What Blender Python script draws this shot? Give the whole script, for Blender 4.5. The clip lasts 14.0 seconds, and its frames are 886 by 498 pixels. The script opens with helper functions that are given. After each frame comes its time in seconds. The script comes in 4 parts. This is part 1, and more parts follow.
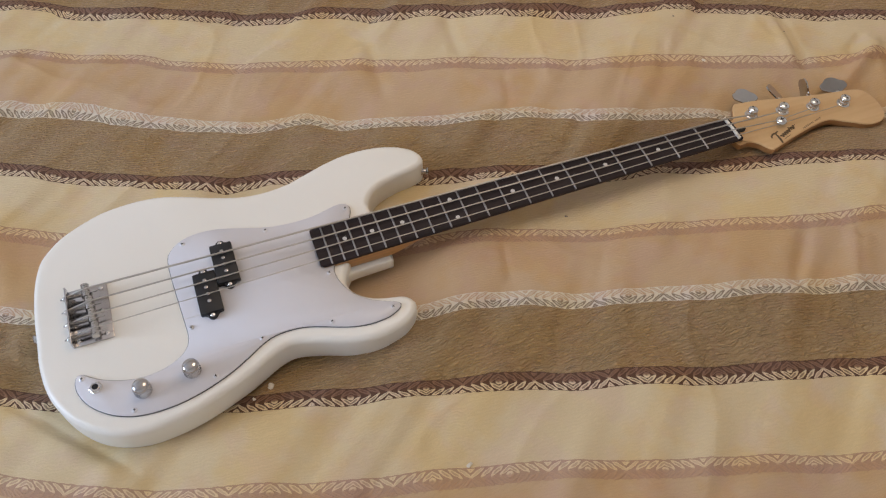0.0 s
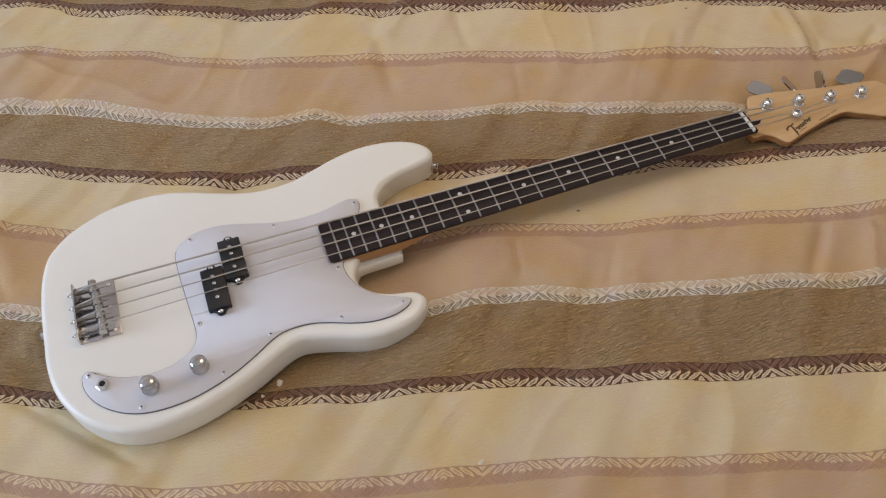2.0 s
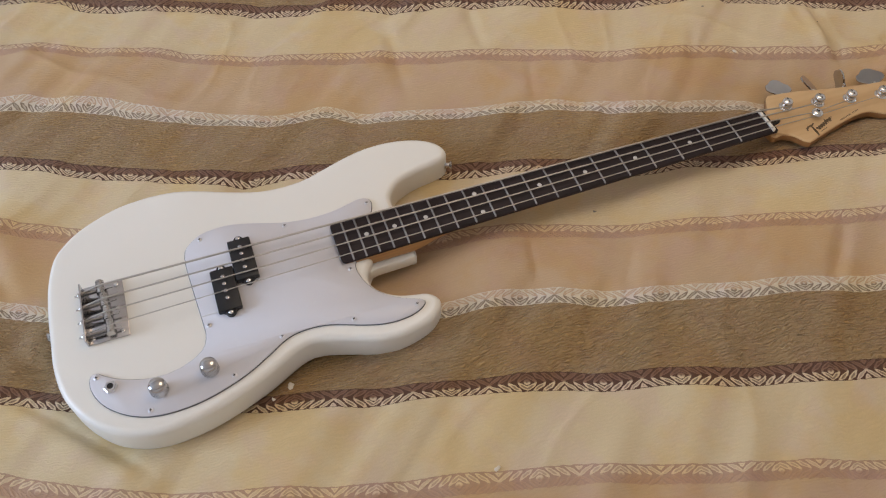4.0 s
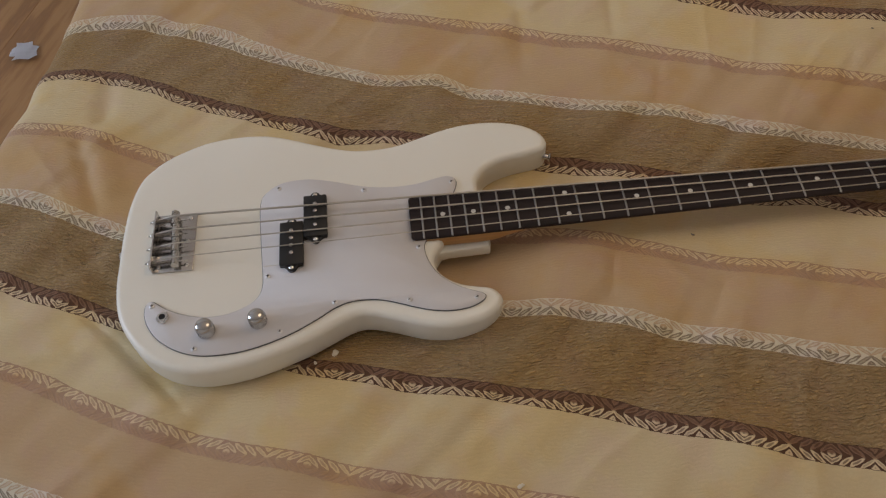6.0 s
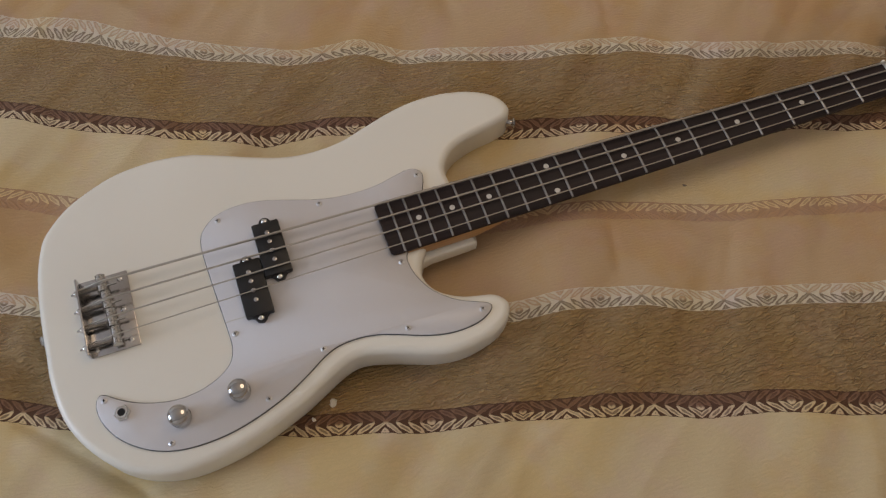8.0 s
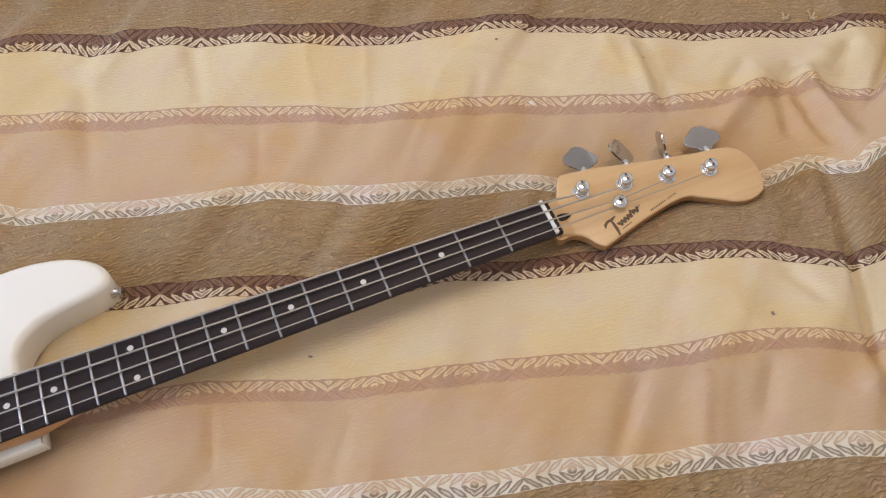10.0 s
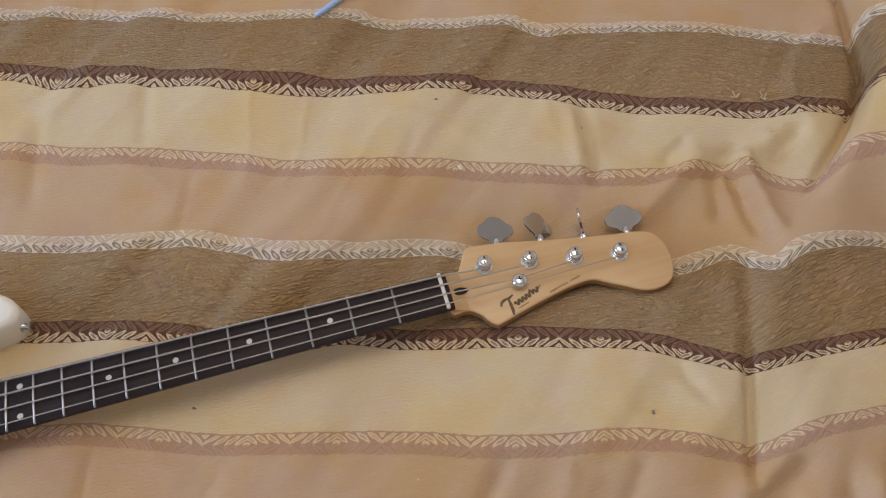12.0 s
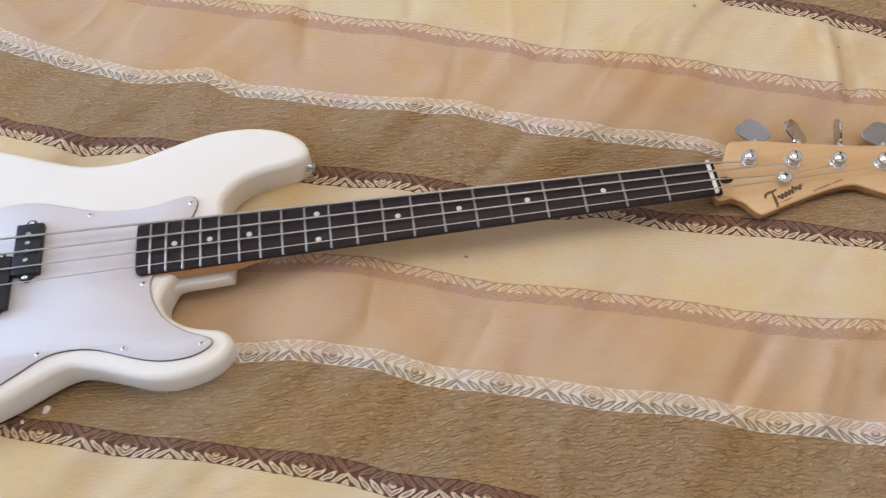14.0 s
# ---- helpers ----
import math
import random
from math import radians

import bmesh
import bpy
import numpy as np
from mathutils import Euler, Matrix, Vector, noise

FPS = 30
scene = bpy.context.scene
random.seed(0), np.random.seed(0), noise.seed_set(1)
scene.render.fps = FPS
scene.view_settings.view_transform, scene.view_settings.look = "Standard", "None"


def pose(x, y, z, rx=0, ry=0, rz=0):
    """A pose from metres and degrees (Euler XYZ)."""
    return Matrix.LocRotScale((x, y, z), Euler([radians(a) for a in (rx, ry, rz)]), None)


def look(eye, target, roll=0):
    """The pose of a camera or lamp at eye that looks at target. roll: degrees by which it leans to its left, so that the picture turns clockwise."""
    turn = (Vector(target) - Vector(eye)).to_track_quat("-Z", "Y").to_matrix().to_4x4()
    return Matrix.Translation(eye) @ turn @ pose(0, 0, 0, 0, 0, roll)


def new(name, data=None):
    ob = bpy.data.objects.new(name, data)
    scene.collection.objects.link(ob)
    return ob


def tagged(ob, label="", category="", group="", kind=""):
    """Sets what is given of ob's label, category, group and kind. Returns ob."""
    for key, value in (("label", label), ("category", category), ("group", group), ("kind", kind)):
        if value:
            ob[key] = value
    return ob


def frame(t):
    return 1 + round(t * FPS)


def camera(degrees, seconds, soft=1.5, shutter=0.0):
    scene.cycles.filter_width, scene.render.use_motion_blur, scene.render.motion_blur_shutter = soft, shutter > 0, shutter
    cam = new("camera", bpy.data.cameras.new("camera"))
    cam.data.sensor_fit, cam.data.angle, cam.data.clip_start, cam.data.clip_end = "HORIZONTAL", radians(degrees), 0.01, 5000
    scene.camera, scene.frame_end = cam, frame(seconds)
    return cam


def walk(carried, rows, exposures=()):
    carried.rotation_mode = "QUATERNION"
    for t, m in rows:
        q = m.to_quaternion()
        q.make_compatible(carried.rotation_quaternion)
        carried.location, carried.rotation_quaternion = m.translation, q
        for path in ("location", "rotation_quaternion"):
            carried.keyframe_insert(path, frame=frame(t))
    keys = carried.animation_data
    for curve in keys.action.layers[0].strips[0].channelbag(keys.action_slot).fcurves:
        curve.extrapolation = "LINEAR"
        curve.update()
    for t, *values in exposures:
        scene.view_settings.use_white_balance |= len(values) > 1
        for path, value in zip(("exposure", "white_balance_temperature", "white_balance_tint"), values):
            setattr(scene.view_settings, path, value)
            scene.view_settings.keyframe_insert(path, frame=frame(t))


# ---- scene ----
cam = camera(56.5, 14.0, soft=1.2, shutter=0.14)
PATH = [
    (0, (0.222, -0.624, 0.892), (0.584, 0.464, -0.746), -2.3),
    (0.5, (0.225, -0.628, 0.89), (0.584, 0.466, -0.745), -2.5),
    (1, (0.226, -0.629, 0.884), (0.581, 0.466, -0.752), -2.7),
    (1.5, (0.221, -0.626, 0.879), (0.571, 0.471, -0.756), -3.0),
    (2, (0.222, -0.622, 0.876), (0.562, 0.477, -0.761), -3.5),
    (2.5, (0.211, -0.616, 0.874), (0.551, 0.485, -0.76), -3.6),
    (3, (0.211, -0.609, 0.866), (0.544, 0.494, -0.769), -3.9),
    (5.3, (0.214, -0.602, 0.849), (0.531, 0.498, -0.791), -1.6),
    (5.5, (0.226, -0.593, 0.844), (0.466, 0.509, -0.808), -2.9),
    (6, (0.293, -0.575, 0.832), (0.295, 0.534, -0.832), -6.5),
    (6.5, (0.309, -0.535, 0.813), (0.202, 0.501, -0.894), -7.8),
    (7, (0.234, -0.432, 0.81), (0.222, 0.459, -0.98), -8.3),
    (7.2, (0.189, -0.387, 0.809), (0.239, 0.442, -1.01), -7.3),
    (9.3, (0.359, -0.376, 0.75), (0.788, 0.494, -0.999), 2.3),
    (9.5, (0.445, -0.385, 0.743), (0.845, 0.513, -0.999), 0.3),
    (10, (0.607, -0.381, 0.733), (0.965, 0.565, -0.993), -2.0),
    (10.5, (0.629, -0.355, 0.731), (1.017, 0.559, -1.005), -0.7),
    (11, (0.685, -0.359, 0.749), (0.975, 0.61, -0.976), -4.7),
    (11.5, (0.782, -0.39, 0.741), (0.993, 0.642, -0.958), -6.3),
    (12, (0.801, -0.384, 0.77), (0.984, 0.614, -0.953), -6.1),
    (12.5, (0.794, -0.369, 0.72), (0.951, 0.504, -1.072), -5.8),
    (13, (0.792, -0.374, 0.731), (0.872, 0.504, -1.064), -9.8),
    (13.5, (0.74, -0.399, 0.723), (0.737, 0.535, -1.045), -11.2),
    (14, (0.555, -0.458, 0.769), (0.595, 0.519, -0.975), -6.1),
]
# Exposure and white balance of the clip's camera: (seconds, stops, kelvin, tint).
EXPOSURES = [
    (0.0, -0.08, 6600, 13), (3.0, -0.08, 6600, 13), (5.5, -0.51, 7130, 13), (6.0, -0.71, 7400, 13), (6.5, -0.72, 7400, 13), (7.0, -0.72, 7400, 13),
    (9.5, -0.01, 6490, 13), (10.0, 0.43, 6130, 13), (10.5, 0.49, 6030, 13), (11.0, 0.34, 6010, 13), (11.5, 0.16, 6090, 13), (12.0, -0.01, 6190, 13),
    (12.5, 0.45, 5970, 13), (13.0, 0.20, 6110, 13), (13.5, 0.55, 6040, 13), (14.0, 0.44, 6050, 13),
]
walk(cam, [(t, look(eye, target, roll)) for t, eye, target, roll in PATH], EXPOSURES)

# ---- world and light ----
FLOOR_Z, CEIL_Z = -0.45, 2.1
world = bpy.data.worlds.new("sky")
scene.world = world
world.use_nodes = True
_sky = world.node_tree.nodes.new("ShaderNodeTexSky")
_sky.sky_type, _sky.sun_disc, _sky.sun_elevation, _sky.sun_rotation = "NISHITA", False, radians(25), radians(200)
world.node_tree.nodes["Background"].inputs["Strength"].default_value = 0.08
world.node_tree.links.new(_sky.outputs[0], world.node_tree.nodes["Background"].inputs["Color"])

LAMP_AT = (0.98, 0.36, 1.62)
lamp_data = bpy.data.lights.new("ceiling_bulb", "POINT")
lamp_data.energy, lamp_data.color, lamp_data.shadow_soft_size = 25.0, (1.0, 0.812, 0.615), 0.47
lamp_light = new("ceiling_bulb", lamp_data)
lamp_light.matrix_world = pose(*LAMP_AT)
window_data = bpy.data.lights.new("window_daylight", "AREA")
window_data.shape, window_data.size, window_data.size_y = "RECTANGLE", 1.3, 1.2
window_data.energy, window_data.color = 82.0, (0.545, 0.71, 1.0)
window_light = new("window_daylight", window_data)
window_light.matrix_world = look((-3.10, 0.45, 1.15), (0.4, 0.3, 0.1))


# ---- materials ----
class Nodes:
    """A small writer of node materials."""

    def __init__(self, name):
        self.mat = bpy.data.materials.new(name)
        self.mat.use_nodes = True
        self.tree = self.mat.node_tree
        self.bsdf = self.tree.nodes["Principled BSDF"]

    def put(self, socket, value):
        if hasattr(value, "is_linked") or hasattr(value, "node"):
            self.tree.links.new(value, socket)
        else:
            socket.default_value = value

    def node(self, kind, out=0, **inputs):
        n = self.tree.nodes.new(kind)
        for key, value in inputs.items():
            self.put(n.inputs[key.replace("_", " ")], value)
        return n, n.outputs[out]

    def m(self, op, a, b=0.0, c=0.0):
        n = self.tree.nodes.new("ShaderNodeMath")
        n.operation = op
        for i, value in enumerate((a, b, c)):
            self.put(n.inputs[i], value)
        return n.outputs[0]

    def ramp(self, fac, stops, mode="LINEAR"):
        n = self.tree.nodes.new("ShaderNodeValToRGB")
        n.color_ramp.interpolation = mode
        while len(n.color_ramp.elements) < len(stops):
            n.color_ramp.elements.new(0.5)
        for e, (at, colour) in zip(n.color_ramp.elements, stops):
            e.position = at
            e.color = (*colour, 1) if len(colour) == 3 else colour
        self.put(n.inputs[0], fac)
        return n.outputs[0]

    def step(self, x, low, high):
        n = self.tree.nodes.new("ShaderNodeMapRange")
        n.interpolation_type = "SMOOTHSTEP"
        for i, value in enumerate((x, low, high, 0.0, 1.0)):
            self.put(n.inputs[i], value)
        return n.outputs[0]

    def mix(self, fac, a, b, mode="MIX"):
        n = self.tree.nodes.new("ShaderNodeMix")
        n.data_type, n.blend_type = "RGBA", mode
        self.put(n.inputs[0], fac)
        for socket, value in ((n.inputs[6], a), (n.inputs[7], b)):
            self.put(socket, (*value, 1) if isinstance(value, tuple) and len(value) == 3 else value)
        return n.outputs[2]

    def coords(self, which="Object", scale=(1, 1, 1), turn=(0, 0, 0)):
        n = self.tree.nodes.new("ShaderNodeTexCoord")
        mp = self.tree.nodes.new("ShaderNodeMapping")
        mp.inputs["Scale"].default_value = scale
        mp.inputs["Rotation"].default_value = turn
        self.tree.links.new(n.outputs[which], mp.inputs[0])
        return mp.outputs[0]

    def noise(self, vector, scale, detail=3.0, rough=0.55):
        n = self.tree.nodes.new("ShaderNodeTexNoise")
        self.put(n.inputs["Vector"], vector)
        n.inputs["Scale"].default_value, n.inputs["Detail"].default_value, n.inputs["Roughness"].default_value = scale, detail, rough
        return n.outputs[0]

    def bump(self, height, strength=0.3, distance=0.001):
        n = self.tree.nodes.new("ShaderNodeBump")
        n.inputs["Strength"].default_value, n.inputs["Distance"].default_value = strength, distance
        self.put(n.inputs["Height"], height)
        self.tree.links.new(n.outputs[0], self.bsdf.inputs["Normal"])

    def done(self, colour, rough=0.5, metal=0.0, **more):
        self.put(self.bsdf.inputs["Base Color"], (*colour, 1) if isinstance(colour, tuple) and len(colour) == 3 else colour)
        self.put(self.bsdf.inputs["Roughness"], rough)
        self.bsdf.inputs["Metallic"].default_value = metal
        for key, value in more.items():
            self.put(self.bsdf.inputs[key.replace("_", " ")], value)
        return self.mat


def simple(name, colour, rough, metal=0.0, vary=0.08, scale=40.0, bumpy=0.05, **more):
    """A plain material with slight mottling, smudged gloss and fine relief."""
    n = Nodes(name)
    at = n.coords()
    big, fine = n.noise(at, scale * 0.25), n.noise(at, scale * 8)
    dark = tuple(c * (1 - vary) for c in colour)
    light = tuple(min(1.0, c * (1 + vary)) for c in colour)
    col = n.ramp(big, [(0.3, dark), (0.7, light)])
    n.bump(fine, bumpy, 0.0004)
    gloss = n.m("MULTIPLY_ADD", n.noise(at, scale), rough * 0.5, rough * 0.75)
    return n.done(col, gloss, metal, **more)


def blanket_material():
    n = Nodes("striped_woven_cotton")
    uvn = n.tree.nodes.new("ShaderNodeUVMap")
    uvn.uv_map = "weave"
    sep = n.tree.nodes.new("ShaderNodeSeparateXYZ")
    n.tree.links.new(uvn.outputs[0], sep.inputs[0])
    u, v = sep.outputs[0], sep.outputs[1]
    at = uvn.outputs[0]
    PERIOD = 0.327
    # wavering yarn edges
    wob = n.m("MULTIPLY_ADD", n.noise(at, 160, 2), 0.0030, -0.0015)
    p = n.m("WRAP", n.m("ADD", n.m("SUBTRACT", v, 0.005 - 0.00975), wob), PERIOD, 0.0)
    q = n.m("DIVIDE", p, PERIOD)
    white, tan, pink = (0.725, 0.655, 0.515), (0.570, 0.403, 0.243), (0.482, 0.316, 0.212)
    cream, maroon, brown = (0.682, 0.555, 0.343), (0.125, 0.067, 0.043), (0.368, 0.256, 0.134)
    e = [0.0, 0.0228 / PERIOD, 0.1048 / PERIOD, 0.12705 / PERIOD, 0.21195 / PERIOD, 0.23455 / PERIOD]
    ground = n.ramp(q, list(zip(e, (white, tan, pink, cream, maroon, brown))), "CONSTANT")
    # position inside each band, -1 to 1 across, and whether it is a band
    centres = ((0.0114, 0.0114), (0.1159, 0.0111), (0.22325, 0.0113))
    local, band = None, None
    for centre, half in centres:
        x = n.m("DIVIDE", n.m("SUBTRACT", p, centre), half)
        inside = n.m("LESS_THAN", n.m("ABSOLUTE", x), 0.97)
        part_x = n.m("MULTIPLY", x, inside)
        local = part_x if local is None else n.m("ADD", local, part_x)
        band = inside if band is None else n.m("ADD", band, inside)
    b = n.m("ABSOLUTE", local)
    P = 0.0845
    uu = n.m("ADD", u, n.m("MULTIPLY_ADD", n.noise(at, 60, 2), 0.004, -0.002))
    a = n.m("PINGPONG", uu, P / 2)
    diag = n.m("SUBTRACT", a, n.m("MULTIPLY", b, 0.0135))
    wave = n.m("COSINE", n.m("MULTIPLY", diag, 2 * math.pi / 0.0106))
    leaf = n.m("MULTIPLY", n.m("MULTIPLY", b, n.m("SUBTRACT", 1.06, b)), 3.7)
    solid = n.m("SUBTRACT", n.m("ADD", wave, n.m("MULTIPLY", leaf, 1.75)), 1.30)
    # hollow ovals leaning away from each eye, drawn by their outlines
    leaves = n.m("MULTIPLY", n.step(solid, -0.38, -0.10), n.m("SUBTRACT", 1.0, n.m("MULTIPLY", n.step(solid, 0.86, 1.20), 0.68)))
    leaves = n.m("MULTIPLY", leaves, n.step(diag, 0.0385, 0.0370))
    arm = n.m("SUBTRACT", n.m("ABSOLUTE", diag), n.m("MULTIPLY", n.m("MULTIPLY", b, n.m("SUBTRACT", 1.1, b)), 0.0078))
    cross = n.m("MULTIPLY", n.step(arm, 0.0017, 0.0008), n.m("SUBTRACT", 1.0, n.m("MULTIPLY", n.step(arm, -0.0004, -0.0010), 0.35)))
    far = n.m("SUBTRACT", a, P / 2)
    bb = n.m("MULTIPLY", b, 0.0125)
    r = n.m("SQRT", n.m("ADD", n.m("MULTIPLY", far, far), n.m("MULTIPLY", bb, bb)))
    ring = n.m("MULTIPLY", n.step(r, 0.0044, 0.0034), n.m("SUBTRACT", 1.0, n.m("MULTIPLY", n.step(r, 0.0017, 0.0009), 0.55)))
    clear = n.step(r, 0.0044, 0.0052)
    near_x = n.step(n.m("ABSOLUTE", diag), 0.0048, 0.0060)
    fig = n.m("MAXIMUM", n.m("MULTIPLY", n.m("MULTIPLY", leaves, clear), near_x), n.m("MAXIMUM", cross, ring))
    fig = n.m("MULTIPLY", n.m("MULTIPLY", fig, band), n.step(b, 1.0, 0.9))
    # the figure takes its yarn from the stripe on either side
    side = n.step(local, -0.15, 0.15)
    third = n.ramp(q, [(0.0, (0, 0, 0)), (0.30, (0.5, 0.5, 0.5)), (0.60, (1, 1, 1))], "CONSTANT")
    low = n.ramp(q, [(0.0, (0.30, 0.235, 0.160)), (0.30, (0.53, 0.345, 0.22)), (0.60, (0.74, 0.60, 0.40))], "CONSTANT")
    high = n.ramp(q, [(0.0, (0.60, 0.44, 0.29)), (0.30, (0.76, 0.60, 0.38)), (0.60, (0.27, 0.155, 0.100))], "CONSTANT")
    yarn = n.mix(side, low, high)
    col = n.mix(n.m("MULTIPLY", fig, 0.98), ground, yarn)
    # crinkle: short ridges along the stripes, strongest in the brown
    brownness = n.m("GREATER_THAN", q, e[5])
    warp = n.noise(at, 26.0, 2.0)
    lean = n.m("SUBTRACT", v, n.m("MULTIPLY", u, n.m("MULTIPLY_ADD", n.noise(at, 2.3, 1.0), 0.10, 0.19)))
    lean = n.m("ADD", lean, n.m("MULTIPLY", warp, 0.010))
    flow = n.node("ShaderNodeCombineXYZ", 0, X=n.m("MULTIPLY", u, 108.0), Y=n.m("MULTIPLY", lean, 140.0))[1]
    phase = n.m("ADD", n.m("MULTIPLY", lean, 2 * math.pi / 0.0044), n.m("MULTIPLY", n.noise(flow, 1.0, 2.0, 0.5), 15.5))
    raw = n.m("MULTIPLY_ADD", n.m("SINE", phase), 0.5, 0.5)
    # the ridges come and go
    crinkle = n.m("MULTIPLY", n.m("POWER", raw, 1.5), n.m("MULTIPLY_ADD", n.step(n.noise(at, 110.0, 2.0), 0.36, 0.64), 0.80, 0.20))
    weft = n.node("ShaderNodeVectorMath", 0)[0]
    weft.operation = "MULTIPLY"
    n.tree.links.new(at, weft.inputs[0])
    weft.inputs[1].default_value = (700.0, 1300.0, 1.0)
    thread = n.noise(weft.outputs[0], 1.0, 2.0, 0.5)
    # yellow and lilac tints in random patches
    patch = n.noise(at, 6.5, 4.0, 0.6)
    extent = n.noise(at, 19.0, 3.0, 0.6)
    col = n.mix(n.m("MULTIPLY", n.step(patch, 0.46, 0.60), 0.46), col, n.mix(1.0, col, (1.0, 0.86, 0.54), "MULTIPLY"))
    col = n.mix(n.m("MULTIPLY", n.step(extent, 0.46, 0.66), 0.46), col, n.mix(1.0, col, (0.98, 0.92, 1.10), "MULTIPLY"))
    # relief light painted into the colour: ridge crests lightened, pits between them darkened
    crest_light = n.m("MULTIPLY", n.step(crinkle, 0.30, 0.90), n.m("MULTIPLY_ADD", brownness, 0.44, 0.05))
    col = n.mix(crest_light, col, n.mix(1.0, col, (1.60, 1.50, 1.30), "MULTIPLY"))
    pit_shade = n.m("MULTIPLY", n.step(raw, 0.30, 0.05), n.m("MULTIPLY_ADD", brownness, 0.36, 0.05))
    col = n.mix(pit_shade, col, n.mix(1.0, col, (0.60, 0.50, 0.40), "MULTIPLY"))
    grain = n.m("MULTIPLY_ADD", thread, 0.20, 0.90)
    comb = n.node("ShaderNodeCombineColor", 0, Red=grain, Green=grain, Blue=grain)[1]
    col = n.mix(1.0, col, comb, "MULTIPLY")
    height = n.m("ADD", n.m("MULTIPLY", crinkle, n.m("MULTIPLY_ADD", brownness, 0.32, 0.045)), n.m("MULTIPLY", thread, 0.06))
    height = n.m("ADD", height, n.m("MULTIPLY", fig, 0.13))
    n.bump(height, 1.0, 0.0050)
    return n.done(col, 0.9, 0.0, Sheen_Weight=0.12, Sheen_Roughness=0.45, Specular_IOR_Level=0.15)


def rosewood():
    n = Nodes("dark_rosewood")
    at = n.coords("Object", (9, 260, 120))
    grain = n.noise(at, 1.0, 4.0, 0.6)
    pores = n.noise(n.coords("Object", (60, 1500, 800)), 1.0, 2.0)
    col = n.ramp(grain, [(0.3, (0.014, 0.0095, 0.0102)), (0.62, (0.029, 0.0188, 0.0195)), (0.8, (0.046, 0.030, 0.030))])
    n.bump(pores, 0.18, 0.0004)
    return n.done(col, n.m("MULTIPLY_ADD", grain, 0.2, 0.44), 0.0, Specular_IOR_Level=0.26)


def maple(name, light, dark, rough):
    n = Nodes(name)
    warp = n.noise(n.coords("Object", (4, 30, 30)), 1.0, 3.0)
    grain = n.noise(n.coords("Object", (7, 190, 190)), 1.0, 4.0, 0.6)
    f = n.m("ADD", n.m("MULTIPLY", grain, 0.7), n.m("MULTIPLY", warp, 0.3))
    col = n.ramp(f, [(0.32, dark), (0.68, light)])
    n.bump(grain, 0.05, 0.0003)
    return n.done(col, rough, 0.0, Coat_Weight=0.25, Coat_Roughness=0.12)


def cream_paint():
    n = Nodes("aged_white_lacquer")
    at = n.coords()
    big = n.noise(at, 5.0, 3.0)
    col = n.ramp(big, [(0.3, (0.888, 0.866, 0.775)), (0.7, (0.905, 0.882, 0.792))])
    return n.done(col, 0.38, 0.0, Coat_Weight=0.12, Coat_Roughness=0.16)


def chrome(name, rough, tint=(0.78, 0.78, 0.77)):
    n = Nodes(name)
    at = n.coords()
    smear = n.noise(at, 120.0, 4.0, 0.6)
    col = n.ramp(n.noise(at, 35.0), [(0.3, tuple(c * 0.86 for c in tint)), (0.7, tint)])
    n.bump(n.noise(at, 400.0), 0.02, 0.0003)
    return n.done(col, n.m("MULTIPLY_ADD", smear, rough, rough * 0.6), 1.0)


def plank_material():
    n = Nodes("oak_laminate")
    info = n.tree.nodes.new("ShaderNodeObjectInfo")
    tc = n.tree.nodes.new("ShaderNodeTexCoord")
    add = n.tree.nodes.new("ShaderNodeVectorMath")
    add.operation = "MULTIPLY_ADD"
    n.tree.links.new(tc.outputs["Object"], add.inputs[0])
    add.inputs[1].default_value = (2.2, 17.0, 17.0)
    comb = n.node("ShaderNodeCombineXYZ", 0, X=n.m("MULTIPLY", info.outputs["Random"], 90.0), Y=n.m("MULTIPLY", info.outputs["Random"], 37.0))[1]
    n.tree.links.new(comb, add.inputs[2])
    flow = n.noise(add.outputs[0], 1.0, 5.0, 0.62)
    rings = n.m("SINE", n.m("MULTIPLY", flow, 26.0))
    col = n.ramp(n.m("MULTIPLY_ADD", rings, 0.32, n.m("MULTIPLY_ADD", flow, 0.9, 0.05)), [(0.1, (0.255, 0.118, 0.042)), (0.55, (0.340, 0.170, 0.062)), (0.95, (0.390, 0.208, 0.084))])
    col = n.mix(n.m("MULTIPLY", info.outputs["Random"], 0.3), col, n.mix(1.0, col, (0.80, 0.76, 0.70), "MULTIPLY"))
    n.bump(flow, 0.08, 0.0006)
    return n.done(col, n.m("MULTIPLY_ADD", flow, 0.25, 0.28))


def plaster(name, colour):
    n = Nodes(name)
    at = n.coords()
    col = n.ramp(n.noise(at, 1.7, 4.0), [(0.3, tuple(c * 0.93 for c in colour)), (0.7, colour)])
    n.bump(n.noise(at, 130.0, 3.0), 0.15, 0.002)
    return n.done(col, 0.85)


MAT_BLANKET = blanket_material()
MAT_PAINT = cream_paint()
MAT_BOARD = rosewood()
MAT_NECK = maple("amber_maple", (0.56, 0.315, 0.120), (0.44, 0.225, 0.078), 0.36)
MAT_EDGE = maple("dark_amber_maple", (0.40, 0.195, 0.068), (0.31, 0.140, 0.045), 0.40)
MAT_HEAD = maple("satin_maple", (0.685, 0.458, 0.225), (0.620, 0.395, 0.182), 0.42)
MAT_GUARD = simple("white_vinyl", (0.706, 0.691, 0.697), 0.32, vary=0.02, scale=25, bumpy=0.02)
MAT_PLY = simple("black_vinyl", (0.055, 0.055, 0.062), 0.45)
MAT_PICKUP = simple("black_moulded_plastic", (0.012, 0.012, 0.013), 0.48, scale=60)
